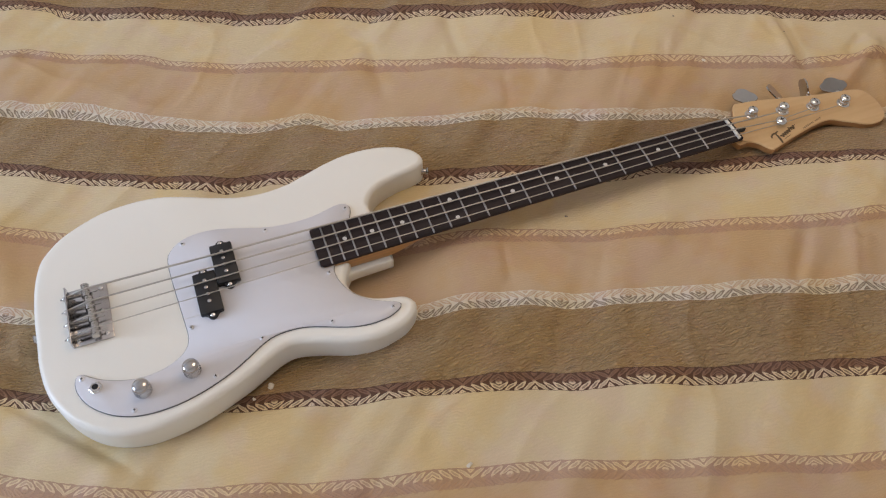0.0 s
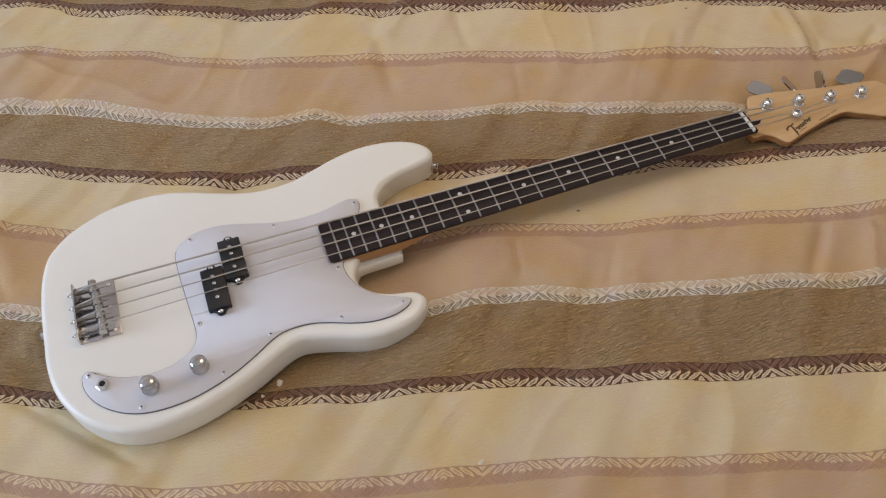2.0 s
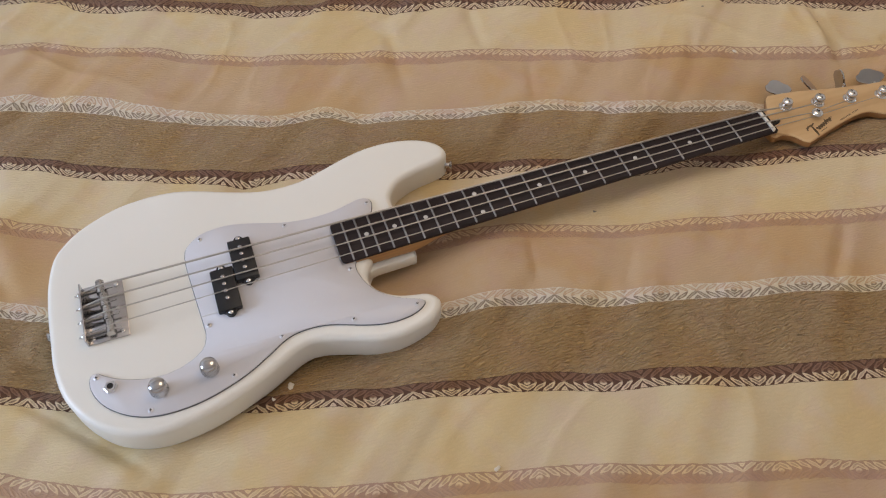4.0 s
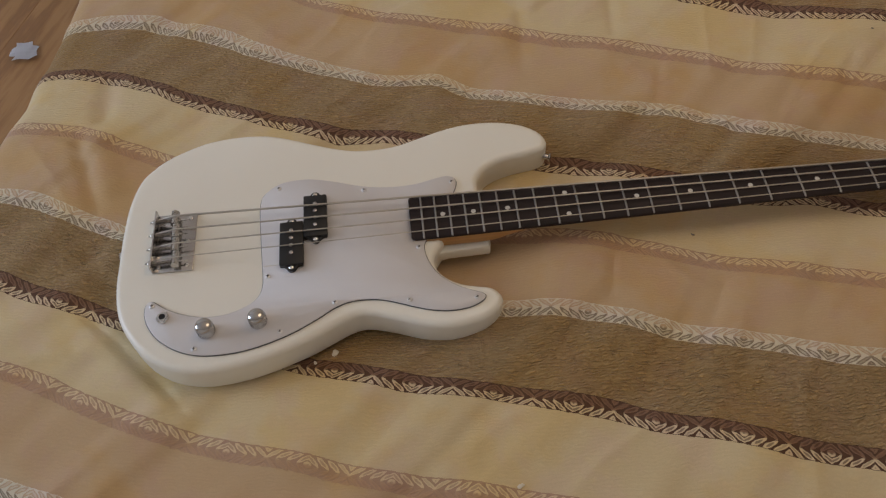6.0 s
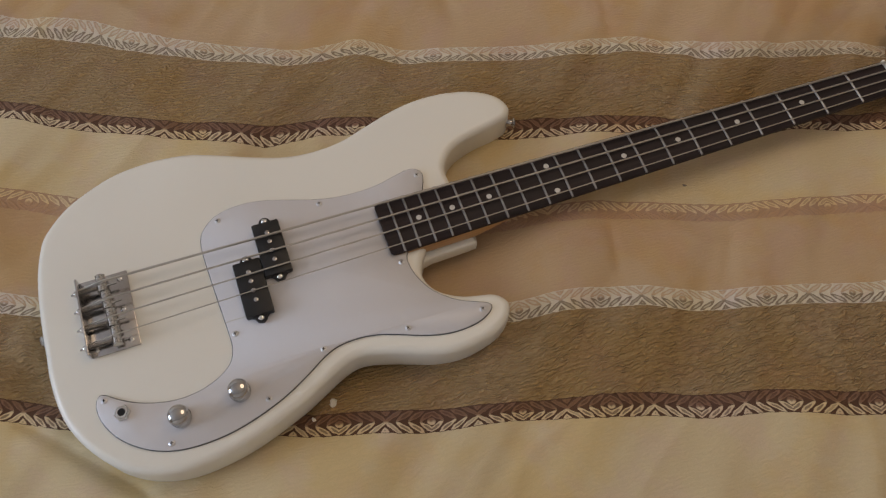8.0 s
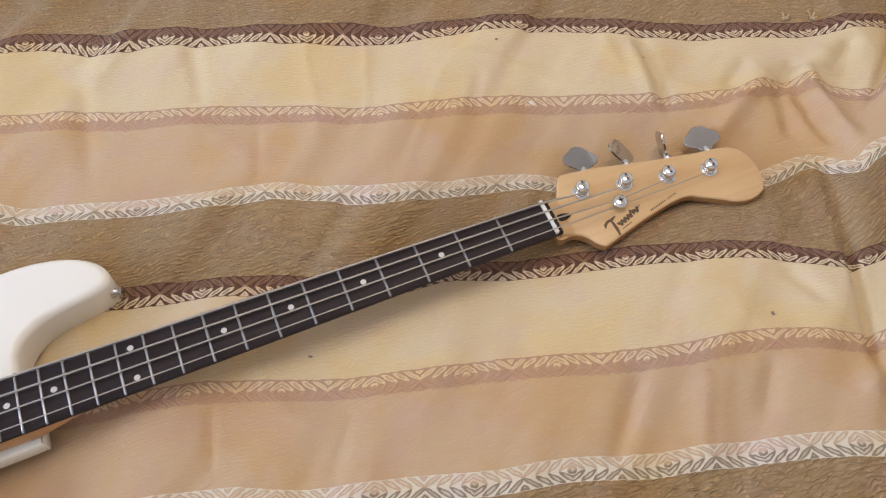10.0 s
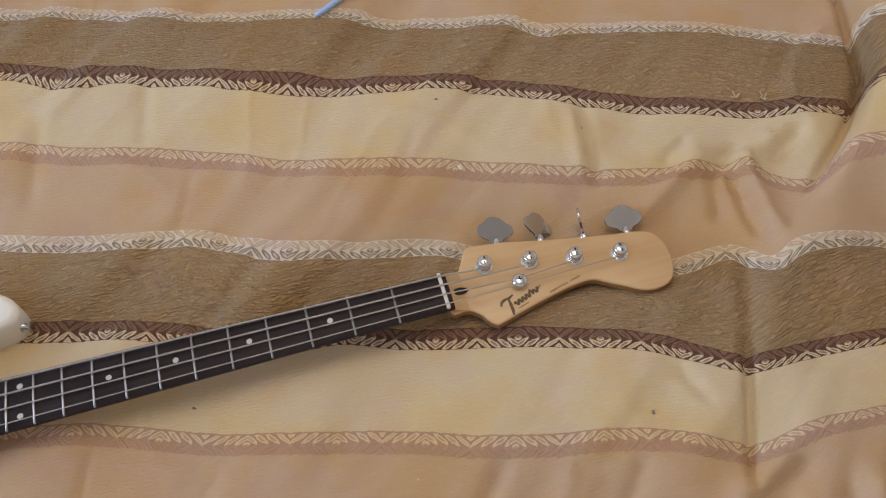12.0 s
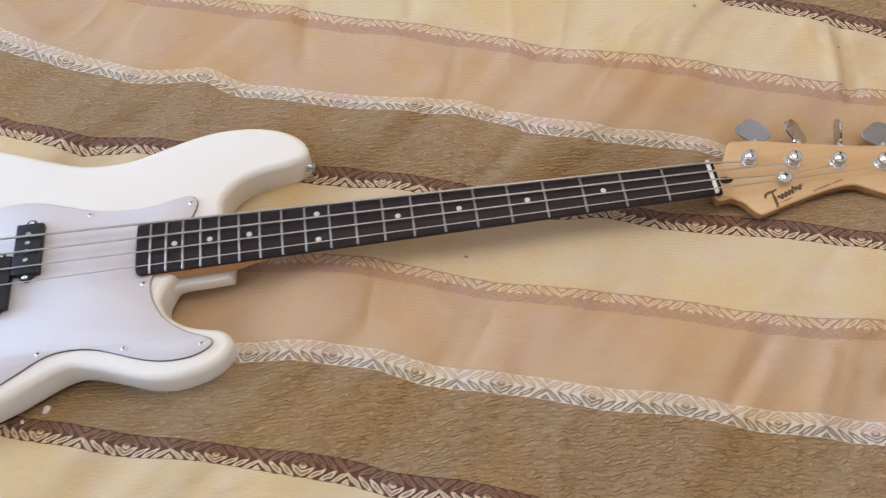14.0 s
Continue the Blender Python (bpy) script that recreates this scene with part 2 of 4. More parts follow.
MAT_CHROME = chrome("polished_chrome", 0.06, (0.80, 0.80, 0.79))
MAT_SCREW = chrome("dull_chrome", 0.42, (0.82, 0.82, 0.83))
MAT_KNOB = chrome("worn_chrome", 0.02, (0.56, 0.55, 0.54))
MAT_SATIN = chrome("satin_chrome", 0.035, (0.55, 0.55, 0.54))
MAT_NICKEL = chrome("brushed_nickel", 0.18, (0.56, 0.55, 0.55))
MAT_STRING = chrome("wound_nickel_string", 0.34, (0.60, 0.57, 0.52))
MAT_FRET = chrome("fret_nickel", 0.38, (0.46, 0.45, 0.44))
MAT_STEEL = chrome("dull_steel", 0.22, (0.60, 0.59, 0.57))
MAT_SPRING = chrome("dark_spring_steel", 0.3, (0.26, 0.25, 0.245))
MAT_PEARL = simple("pearloid", (0.66, 0.65, 0.61), 0.30, vary=0.06, scale=200)
MAT_BONE = simple("bone_white", (0.80, 0.76, 0.66), 0.40)
MAT_DARK = simple("dark_recess", (0.008, 0.007, 0.006), 0.7)
MAT_DECAL = simple("brown_gold_decal", (0.120, 0.074, 0.030), 0.45)
MAT_PLANK = plank_material()
MAT_WALL = plaster("warm_white_plaster", (0.85, 0.81, 0.74))
MAT_CEIL = plaster("white_ceiling_paint", (0.89, 0.88, 0.85))
MAT_TRIM = simple("white_gloss_trim", (0.75, 0.73, 0.68), 0.35, scale=6)
MAT_RUG = simple("dark_navy_pile", (0.020, 0.020, 0.030), 0.95, vary=0.3, scale=120, bumpy=0.8)
MAT_MATTRESS = simple("dark_upholstery", (0.05, 0.045, 0.05), 0.9, vary=0.2, scale=60, bumpy=0.5)
MAT_PAPER = simple("white_paper", (0.78, 0.80, 0.86), 0.8, vary=0.03)
MAT_PEN = simple("pale_blue_plastic", (0.42, 0.58, 0.95), 0.35)
MAT_LINT = simple("pale_lint", (0.80, 0.74, 0.62), 0.95, vary=0.1)
MAT_TUFT = simple("tan_thread", (0.62, 0.48, 0.30), 0.95, vary=0.15)
MAT_SPECK = simple("dark_lint", (0.23, 0.19, 0.15), 0.95, vary=0.2)
MAT_DISH = simple("greyish_brown_ceramic", (0.20, 0.15, 0.11), 0.4)
MAT_GLASS = Nodes("window_glass").done((1.0, 1.0, 1.0), 0.02, 0.0, Transmission_Weight=1.0, IOR=1.45)


# ---- mesh tools ----
def link(name, bm, mat, parent=None, label="", smooth=True, limit=40):
    mesh = bpy.data.meshes.new(name)
    bmesh.ops.recalc_face_normals(bm, faces=bm.faces[:])
    if smooth:
        for f in bm.faces:
            f.smooth = True
        for e in bm.edges:
            if len(e.link_faces) == 2 and e.calc_face_angle(0) > radians(limit):
                e.smooth = False
    bm.to_mesh(mesh)
    bm.free()
    mesh.materials.append(mat)
    ob = new(name, mesh)
    if parent:
        ob.parent = parent
    if label:
        ob["label"] = label
    return ob


def part(name, bm, mat, parent, label="", **more):
    return link(name, bm, mat, parent, label, **more)


def twin(name, ob, parent, m, label=""):
    """Another object on the same mesh, at the pose m inside its parent."""
    other = new(name, ob.data)
    other.parent = parent
    other.matrix_basis = m
    if label:
        other["label"] = label
    return other


def closed_curve(points, steps=5):
    """A smooth closed outline (Catmull-Rom) through control points."""
    pts = [Vector(p).to_2d() for p in points]
    n, out = len(pts), []
    for i in range(n):
        a, b, c, d = pts[i - 1], pts[i], pts[(i + 1) % n], pts[(i + 2) % n]
        for k in range(steps):
            t = k / steps
            out.append(0.5 * (2 * b + (c - a) * t + (2 * a - 5 * b + 4 * c - d) * t * t + (3 * b - a - 3 * c + d) * t ** 3))
    area = sum(out[i - 1].x * out[i].y - out[i].x * out[i - 1].y for i in range(len(out)))
    return out if area > 0 else out[::-1]


def inset_line(line, amount):
    """The outline moved inwards, along its normals."""
    out, n = [], len(line)
    for i, p in enumerate(line):
        way = line[(i + 1) % n] - line[i - 1]
        way = way.normalized() if way.length > 1e-9 else Vector((1, 0))
        out.append(p + Vector((-way.y, way.x)) * amount)
    return out


def slab(line, rings, top_z=None, bm=None):
    """A solid from an outline: rings of (inset, z) from bottom to top, closed by flat faces."""
    bm = bm or bmesh.new()
    rows = []
    for inset, z in rings:
        rows.append([bm.verts.new((p.x, p.y, z)) for p in inset_line(line, inset)])
    n = len(line)
    for a, b in zip(rows, rows[1:]):
        for i in range(n):
            bm.faces.new((a[i - 1], a[i], b[i], b[i - 1]))
    for row, flip in ((rows[0], True), (rows[-1], False)):
        bm.faces.new(row[::-1] if flip else row)
    return bm


def box(bm, x0, x1, y0, y1, z0, z1, bevel=0.0, segments=2):
    made = bmesh.ops.create_cube(bm, size=1.0, matrix=Matrix.Translation(((x0 + x1) / 2, (y0 + y1) / 2, (z0 + z1) / 2)) @ Matrix.Diagonal((x1 - x0, y1 - y0, z1 - z0, 1)))
    if bevel:
        edges = list({e for v in made["verts"] for e in v.link_edges})
        bmesh.ops.bevel(bm, geom=edges, offset=bevel, segments=segments, affect="EDGES", profile=0.5)
    return bm


def lathe(bm, profile, seg=24, m=None):
    """A turned solid about z: profile of (radius, z) from bottom to top."""
    m = m or Matrix()
    rows = []
    for r, z in profile:
        if r < 1e-6:
            rows.append([bm.verts.new(m @ Vector((0, 0, z)))])
        else:
            rows.append([bm.verts.new(m @ Vector((r * math.cos(2 * math.pi * k / seg), r * math.sin(2 * math.pi * k / seg), z))) for k in range(seg)])
    for a, b in zip(rows, rows[1:]):
        for k in range(seg):
            j = (k + 1) % seg
            if len(a) == 1 and len(b) > 1:
                bm.faces.new((a[0], b[j], b[k]))
            elif len(b) == 1 and len(a) > 1:
                bm.faces.new((a[k], a[j], b[0]))
            elif len(a) > 1:
                bm.faces.new((a[k], a[j], b[j], b[k]))
    for row, flip in ((rows[0], True), (rows[-1], False)):
        if len(row) > 2:
            bm.faces.new(row[::-1] if flip else row)
    return bm


def tube(bm, pts, radius, seg=8):
    """A round bar along a line of points."""
    pts = [Vector(p) for p in pts]
    rows = []
    for i, p in enumerate(pts):
        way = (pts[min(i + 1, len(pts) - 1)] - pts[max(i - 1, 0)]).normalized()
        side = way.cross(Vector((0, 0, 1)) if abs(way.z) < 0.9 else Vector((1, 0, 0))).normalized()
        up = side.cross(way)
        rad = radius[i] if isinstance(radius, (list, tuple)) else radius
        rows.append([bm.verts.new(p + (side * math.cos(2 * math.pi * k / seg) + up * math.sin(2 * math.pi * k / seg)) * rad) for k in range(seg)])
    for a, b in zip(rows, rows[1:]):
        for k in range(seg):
            bm.faces.new((a[k - 1], a[k], b[k], b[k - 1]))
    bm.faces.new(rows[0][::-1])
    bm.faces.new(rows[-1])
    return bm


def lattice_noise(x, y, seed=0):
    """Smooth value noise on arrays, 0 to 1."""
    xi, yi = np.floor(x).astype(int), np.floor(y).astype(int)
    fx, fy = x - xi, y - yi
    fx, fy = fx * fx * fx * (fx * (fx * 6 - 15) + 10), fy * fy * fy * (fy * (fy * 6 - 15) + 10)

    def value(i, j):
        h = np.sin(i * 127.1 + j * 311.7 + seed * 74.7) * 43758.5453
        return h - np.floor(h)

    low = value(xi, yi) * (1 - fx) + value(xi + 1, yi) * fx
    high = value(xi, yi + 1) * (1 - fx) + value(xi + 1, yi + 1) * fx
    return low * (1 - fy) + high * fy


def smooth(x, low, high):
    t = np.clip((x - low) / (high - low), 0, 1)
    return t * t * (3 - 2 * t)


# ---- room ----
X0, X1, Y0, Y1 = -3.20, 3.00, -1.75, 2.10
THICK = 0.12


def wall(name, x0, x1, y0, y1, label):
    return tagged(link(name, box(bmesh.new(), x0, x1, y0, y1, FLOOR_Z - 0.05, CEIL_Z), MAT_WALL, smooth=False), label, "wall", kind="structure")


wall("wall_north", X0 - THICK, X1 + THICK, Y1, Y1 + THICK, "plain warm white plastered bedroom wall")
wall("wall_south", X0 - THICK, X1 + THICK, Y0 - THICK, Y0, "plain warm white plastered bedroom wall")
wall("wall_east", X1, X1 + THICK, Y0, Y1, "plain warm white plastered bedroom wall")
WIN_Y0, WIN_Y1, WIN_Z0, WIN_Z1 = -0.25, 1.15, 0.50, 1.80
west = bmesh.new()
box(west, X0 - THICK, X0, Y0, WIN_Y0, FLOOR_Z - 0.05, CEIL_Z)
box(west, X0 - THICK, X0, WIN_Y1, Y1, FLOOR_Z - 0.05, CEIL_Z)
box(west, X0 - THICK, X0, WIN_Y0, WIN_Y1, FLOOR_Z - 0.05, WIN_Z0)
box(west, X0 - THICK, X0, WIN_Y0, WIN_Y1, WIN_Z1, CEIL_Z)
tagged(link("wall_west", west, MAT_WALL, smooth=False), "warm white plastered wall with a window opening", "wall", kind="structure")
tagged(link("ceiling", box(bmesh.new(), X0 - THICK, X1 + THICK, Y0 - THICK, Y1 + THICK, CEIL_Z, CEIL_Z + 0.1), MAT_CEIL, smooth=False), "flat white painted ceiling", "ceiling", kind="structure")
window = tagged(new("window_1"), "white framed bedroom window letting in daylight", "window", kind="structure")
bm = bmesh.new()
for y0, y1, z0, z1 in ((WIN_Y0, WIN_Y1, WIN_Z0, WIN_Z0 + 0.06), (WIN_Y0, WIN_Y1, WIN_Z1 - 0.06, WIN_Z1), (WIN_Y0, WIN_Y0 + 0.06, WIN_Z0 + 0.06, WIN_Z1 - 0.06), (WIN_Y1 - 0.06, WIN_Y1, WIN_Z0 + 0.06, WIN_Z1 - 0.06), (0.42, 0.48, WIN_Z0 + 0.06, WIN_Z1 - 0.06)):
    box(bm, X0 - 0.09, X0 - 0.04, y0, y1, z0, z1, 0.004, 1)
part("window_frame", bm, MAT_TRIM, window)
part("window_sill", box(bmesh.new(), X0 - 0.03, X0 + 0.12, WIN_Y0 - 0.04, WIN_Y1 + 0.04, WIN_Z0 - 0.035, WIN_Z0 - 0.003, 0.005), MAT_TRIM, window)
for y0, y1 in ((WIN_Y0 + 0.06, 0.42), (0.48, WIN_Y1 - 0.06)):
    pane = part("pane", box(bmesh.new(), X0 - 0.068, X0 - 0.062, y0, y1, WIN_Z0 + 0.06, WIN_Z1 - 0.06), MAT_GLASS, window, smooth=False)
    pane.visible_shadow = False

lamp = tagged(new("ceiling_lamp"), "white pendant ceiling lamp with a shallow dish shade", "lamp")
lamp.matrix_world = pose(LAMP_AT[0], LAMP_AT[1], CEIL_Z)
part("canopy", lathe(bmesh.new(), [(0.0, -0.03), (0.03, -0.03), (0.06, -0.012), (0.06, 0.0), (0.0, 0.0)]), MAT_TRIM, lamp)
part("rod", lathe(bmesh.new(), [(0.008, -0.20), (0.008, -0.03)], 10), MAT_TRIM, lamp)
part("shade", lathe(bmesh.new(), [(0.19, -0.262), (0.186, -0.262), (0.13, -0.215), (0.03, -0.205), (0.03, -0.195), (0.135, -0.205), (0.19, -0.255), (0.19, -0.262)], 28), MAT_TRIM, lamp, "shallow white enamel dish shade")
part("socket", lathe(bmesh.new(), [(0.0, -0.245), (0.018, -0.245), (0.022, -0.205), (0.0, -0.205)], 16), MAT_TRIM, lamp)

# ---- bed and blanket ----
# The stripes run along u; v goes across them.
TURN_S = radians(17.5)
U2, V2 = Vector((math.cos(TURN_S), -math.sin(TURN_S))), Vector((math.sin(TURN_S), math.cos(TURN_S)))
EDGE_U, EDGE_V, END_U, END_V = -0.374, -0.375, 1.95, 1.25


def to_xy(u, v):
    return u * U2.x + v * V2.x, u * U2.y + v * V2.y


def to_uv(x, y):
    return x * U2.x + y * U2.y, x * V2.x + y * V2.y


def seg_distance(u, v, a, b):
    """Distance to the segment a-b, and how far along it (0 to 1)."""
    du, dv = b[0] - a[0], b[1] - a[1]
    t = np.clip(((u - a[0]) * du + (v - a[1]) * dv) / (du * du + dv * dv), 0, 1)
    return np.hypot(u - a[0] - t * du, v - a[1] - t * dv), t


def bell(u, v, cu, cv, su, sv, turn=0.0):
    c, s = math.cos(radians(turn)), math.sin(radians(turn))
    a, b = (u - cu) * c + (v - cv) * s, (v - cv) * c - (u - cu) * s
    return np.exp(-(a / su) ** 2 - (b / sv) ** 2)


# Folds: from (u, v) to (u, v), width, height (a groove is negative).
FOLDS = [
    (1.128, 0.215, 1.114, 0.07, 0.0055, -0.012),
    (1.15, 0.335, 1.128, 0.19, 0.01, -0.009),
    (1.07, 0.28, 1.085, 0.1, 0.035, 0.006),
    (1.165, 0.26, 1.175, 0.08, 0.035, 0.008),
    (1.058, 0.192, 1.086, 0.15, 0.007, -0.0042),
    (0.970, 0.53, 0.984, 0.42, 0.010, 0.0045),
    (0.982, 0.535, 0.999, 0.425, 0.008, -0.0065),
    (1.09, 0.054, 1.15, 0.106, 0.011, 0.0085),
    (1.118, 0.056, 1.166, 0.098, 0.008, -0.009),
    (1.127, 0.066, 1.098, 0.016, 0.008, -0.0065),
    (1.138, 0.07, 1.16, 0.036, 0.008, -0.007),
    (0.522, 0.441, 0.521, 0.356, 0.006, -0.0018),
    (0.304, 0.536, 0.334, 0.386, 0.012, -0.0035),
    (-0.244, 0.158, -0.16, 0.04, 0.011, -0.006),
    (-0.225, 0.175, -0.15, 0.07, 0.02, 0.0055),
    (-0.255, 0.285, -0.22, 0.18, 0.016, -0.005),
    (-0.13, -0.086, 0.056, -0.190, 0.005, -0.0055),
    (-0.11, -0.116, 0.04, -0.2, 0.016, 0.003),
    (-0.16, 0.0, -0.085, -0.085, 0.016, -0.006),
    (0.62, 0.085, 0.6, 0.02, 0.007, -0.0022),
    (0.89, 0.095, 0.85, 0.01, 0.009, -0.006),
    (0.96, 0.09, 0.935, 0.0, 0.014, 0.008),
    (1.2, 0.08, 1.175, -0.03, 0.01, -0.011),
    (1.225, 0.095, 1.2, -0.02, 0.014, 0.012),
    (0.784, 0.496, 0.764, 0.416, 0.008, -0.0025),
    (0.434, 0.576, 0.454, 0.476, 0.01, -0.003),
    (1.112, 0.454, 1.034, 0.371, 0.011, 0.01),
    (1.161, 0.452, 1.186, 0.341, 0.012, 0.012),
    (1.127, 0.44, 1.13, 0.371, 0.009, -0.006),
    (1.147, 0.44, 1.171, 0.346, 0.008, -0.009),
    (1.07, 0.448, 1.106, 0.488, 0.008, -0.006),
    (1.134, 0.446, 1.162, 0.478, 0.008, -0.008),
    (1.194, 0.446, 1.238, 0.497, 0.009, -0.0085),
    (1.154, 0.441, 1.204, 0.491, 0.012, 0.006),
    (0.963, 0.097, 0.940, 0.012, 0.008, -0.0045),
    (1.020, 0.100, 0.998, 0.045, 0.009, -0.0045),
    (0.488, 0.100, 0.491, 0.035, 0.005, -0.0030),
]


def pillow(u, v):
    """How far past the edge of the pillow at the far end, and how much of it there is."""
    line = 1.326 - 0.62 * np.clip(0.57 - v, 0.0, 0.22) ** 1.10 * (1 + 1.2 * np.clip(0.50 - v, 0.0, 0.2))
    return u - line, smooth(v, 0.37, 0.46)


def bed_height(u, v):
    """Height of the blanket over the flat of the bed."""
    x, y = to_xy(u, v)
    z = 0.002 + 0.012 * (lattice_noise(u * 3.1 + 7, v * 4.3 + 3, 1) - 0.5) + 0.006 * (lattice_noise(u * 9 + 1, v * 9, 2) - 0.5)
    # it sinks a little towards the wall side
    z = z - 0.012 * smooth(v, 0.27, 0.38)
    # diagonal ripples
    ripple = smooth(lattice_noise((u - 0.62 * v) * 19 + 4, (0.62 * u + v) * 3.6, 3), 0.15, 0.85) - 0.5
    z = z + ripple * (0.0050 + 0.0095 * smooth(u, 0.15, 0.38) * (smooth(v, 0.19, 0.25) * (1 - smooth(v, 0.32, 0.40)) + 0.8 * smooth(v, 0.52, 0.57)) * (1 - smooth(u, 0.75, 1.0)))
    z = z + (lattice_noise((u - 0.5 * v) * 34, v * 10 + 9, 5) - 0.5) * 0.0032
    z = z + (lattice_noise((u - 0.9 * v) * 24 + 2, (v + 0.9 * u) * 5, 15) - 0.5) * 0.0042 * smooth(u, 0.92, 1.10) * smooth(v, 0.22, 0.32)
    # sharp small creases, deeper towards the foot end
    crease = 1 - np.abs(2 * lattice_noise((u - 0.5 * v) * 9 + 3 * lattice_noise(u * 4, v * 5, 31), (v + 0.3 * u) * 6, 6) - 1)
    z = z + crease ** 5 * (0.0020 + 0.0022 * smooth(u, 0.85, 1.15) + 0.0020 * smooth(-u, 0.05, 0.25))
    # waves of the bands, drawn in by their tighter weave
    for centre in (-0.32, -0.215, -0.1085, 0.005, 0.112, 0.2185, 0.332, 0.439, 0.5455, 0.659):
        z = z + 0.0030 * np.exp(-(((v - centre - shift_v(u, v)) / 0.016) ** 2)) * (lattice_noise(u * 11 + centre * 50, 0 * v + centre * 9, 4) - 0.35)
    # the weight of the instrument: a hollow under the body and along the neck
    z = z - 0.018 * smooth(1.0 - np.hypot((x - 0.14) / 0.36, y / 0.22), 0.0, 0.55) - 0.018 * bell(x, y, 0.450, 0.085, 0.050, 0.045)
    z = z - 0.019 * smooth(x, 0.42, 0.62) * (1 - 0.5 * smooth(x, 0.86, 0.96)) * (1 - smooth(x, 1.10, 1.24)) * np.exp(-((y + 0.005) / 0.085) ** 2)
    z = z - 0.023 * bell(x, y, 0.985, 0.060, 0.15, 0.075, -10) + 0.006 * bell(x, y, 0.985, -0.035, 0.13, 0.022, -4)
    # humps of the soft filling
    z = z + 0.007 * bell(u, v, 1.02, 0.12, 0.08, 0.055) + 0.004 * bell(u, v, 0.42, 0.0, 0.16, 0.05) + 0.010 * bell(u, v, -0.22, 0.12, 0.10, 0.12)
    z = z + 0.010 * bell(u, v, 1.114, 0.451, 0.018, 0.022) + 0.010 * bell(u, v, 1.164, 0.444, 0.017, 0.020) + 0.016 * bell(u, v, 1.244, 0.352, 0.06, 0.035, 25)
    for a, b, c, d, width, height in FOLDS:
        far, t = seg_distance(u, v, (a, b), (c, d))
        z = z + height * np.exp(-((far / width) ** 2)) * np.clip(np.minimum(t, 1 - t) * 5 + 0.25, 0, 1)
    # the pillow under the blanket at the far end
    away, extent = pillow(u, v)
    z = z + extent * (0.036 * smooth(away, 0.0, 0.030) + 0.026 * smooth(away, 0.01, 0.10) - 0.014 * np.exp(-((away + 0.003) / 0.008) ** 2))
    return z


# Local pulls across the stripes: amount, u, v; broad, middling and tight ones.
PULLS_BROAD = [
    (0.0375, 0.85, 0.625), (0.0154, 0.4, 0.499), (0.0246, 1.3, 0.562), (0.022, -0.05, 0.436),
    (0.0272, 0.4, 0.625), (-0.0176, -0.05, 0.058),
]
PULLS_MIDDLE = [
    (0.0243, 0.85, 0.52), (0.0198, 1.21, 0.058), (0.0166, 0.19, 0.226), (-0.0184, 1.15, 0.226),
    (0.0183, 1.15, 0.646), (-0.0159, -0.17, 0.604), (0.0129, -0.17, -0.194), (0.01, 0.43, 0.226),
    (-0.0094, 0.85, 0.1), (-0.0088, 0.85, -0.194), (-0.0069, 0.55, 0.1), (-0.0045, 0.37, 0.31),
]
PULLS_TIGHT = [
    (-0.0216, 1.225, 0.415), (-0.0178, 0.65, 0.275), (0.0151, 0.725, 0.24), (0.013, 0.375, -0.145),
    (-0.0162, 0.325, 0.555), (0.0147, 1.175, 0.135), (0.0092, 0.625, -0.11), (0.0141, 1.15, 0.415),
    (0.0092, 0.525, 0.345), (0.0103, 0.075, 0.345), (0.0063, 0.675, -0.005), (0.0085, 0.8, 0.345),
]
# Slips along the stripes: amount, u, v, spread.
SLIPS = [
    (-0.0432, 1.375, 0.18, 0.35, 0.12), (-0.0208, -0.04, 0.375, 0.16, 0.09), (0.0201, 0.325, -0.24, 0.35, 0.12), (0.0101, 0.52, 0.375, 0.16, 0.09),
    (0.0098, 0.36, -0.03, 0.16, 0.09), (0.0082, 0.68, -0.165, 0.16, 0.09), (0.0058, 0.04, 0.195, 0.16, 0.09), (0.0067, 1.32, 0.51, 0.16, 0.09),
    (-0.0038, 0.52, 0.195, 0.16, 0.09),
]


def slip_u(u, v):
    """How far the cloth is pulled along its stripes."""
    return -0.0181 + 0.0502 * np.clip(v, -0.3, 0.7) + 0.0323 * np.clip(u, -0.4, 1.5) + sum(a * bell(u, v, cu, cv, su, sv) for a, cu, cv, su, sv in SLIPS)


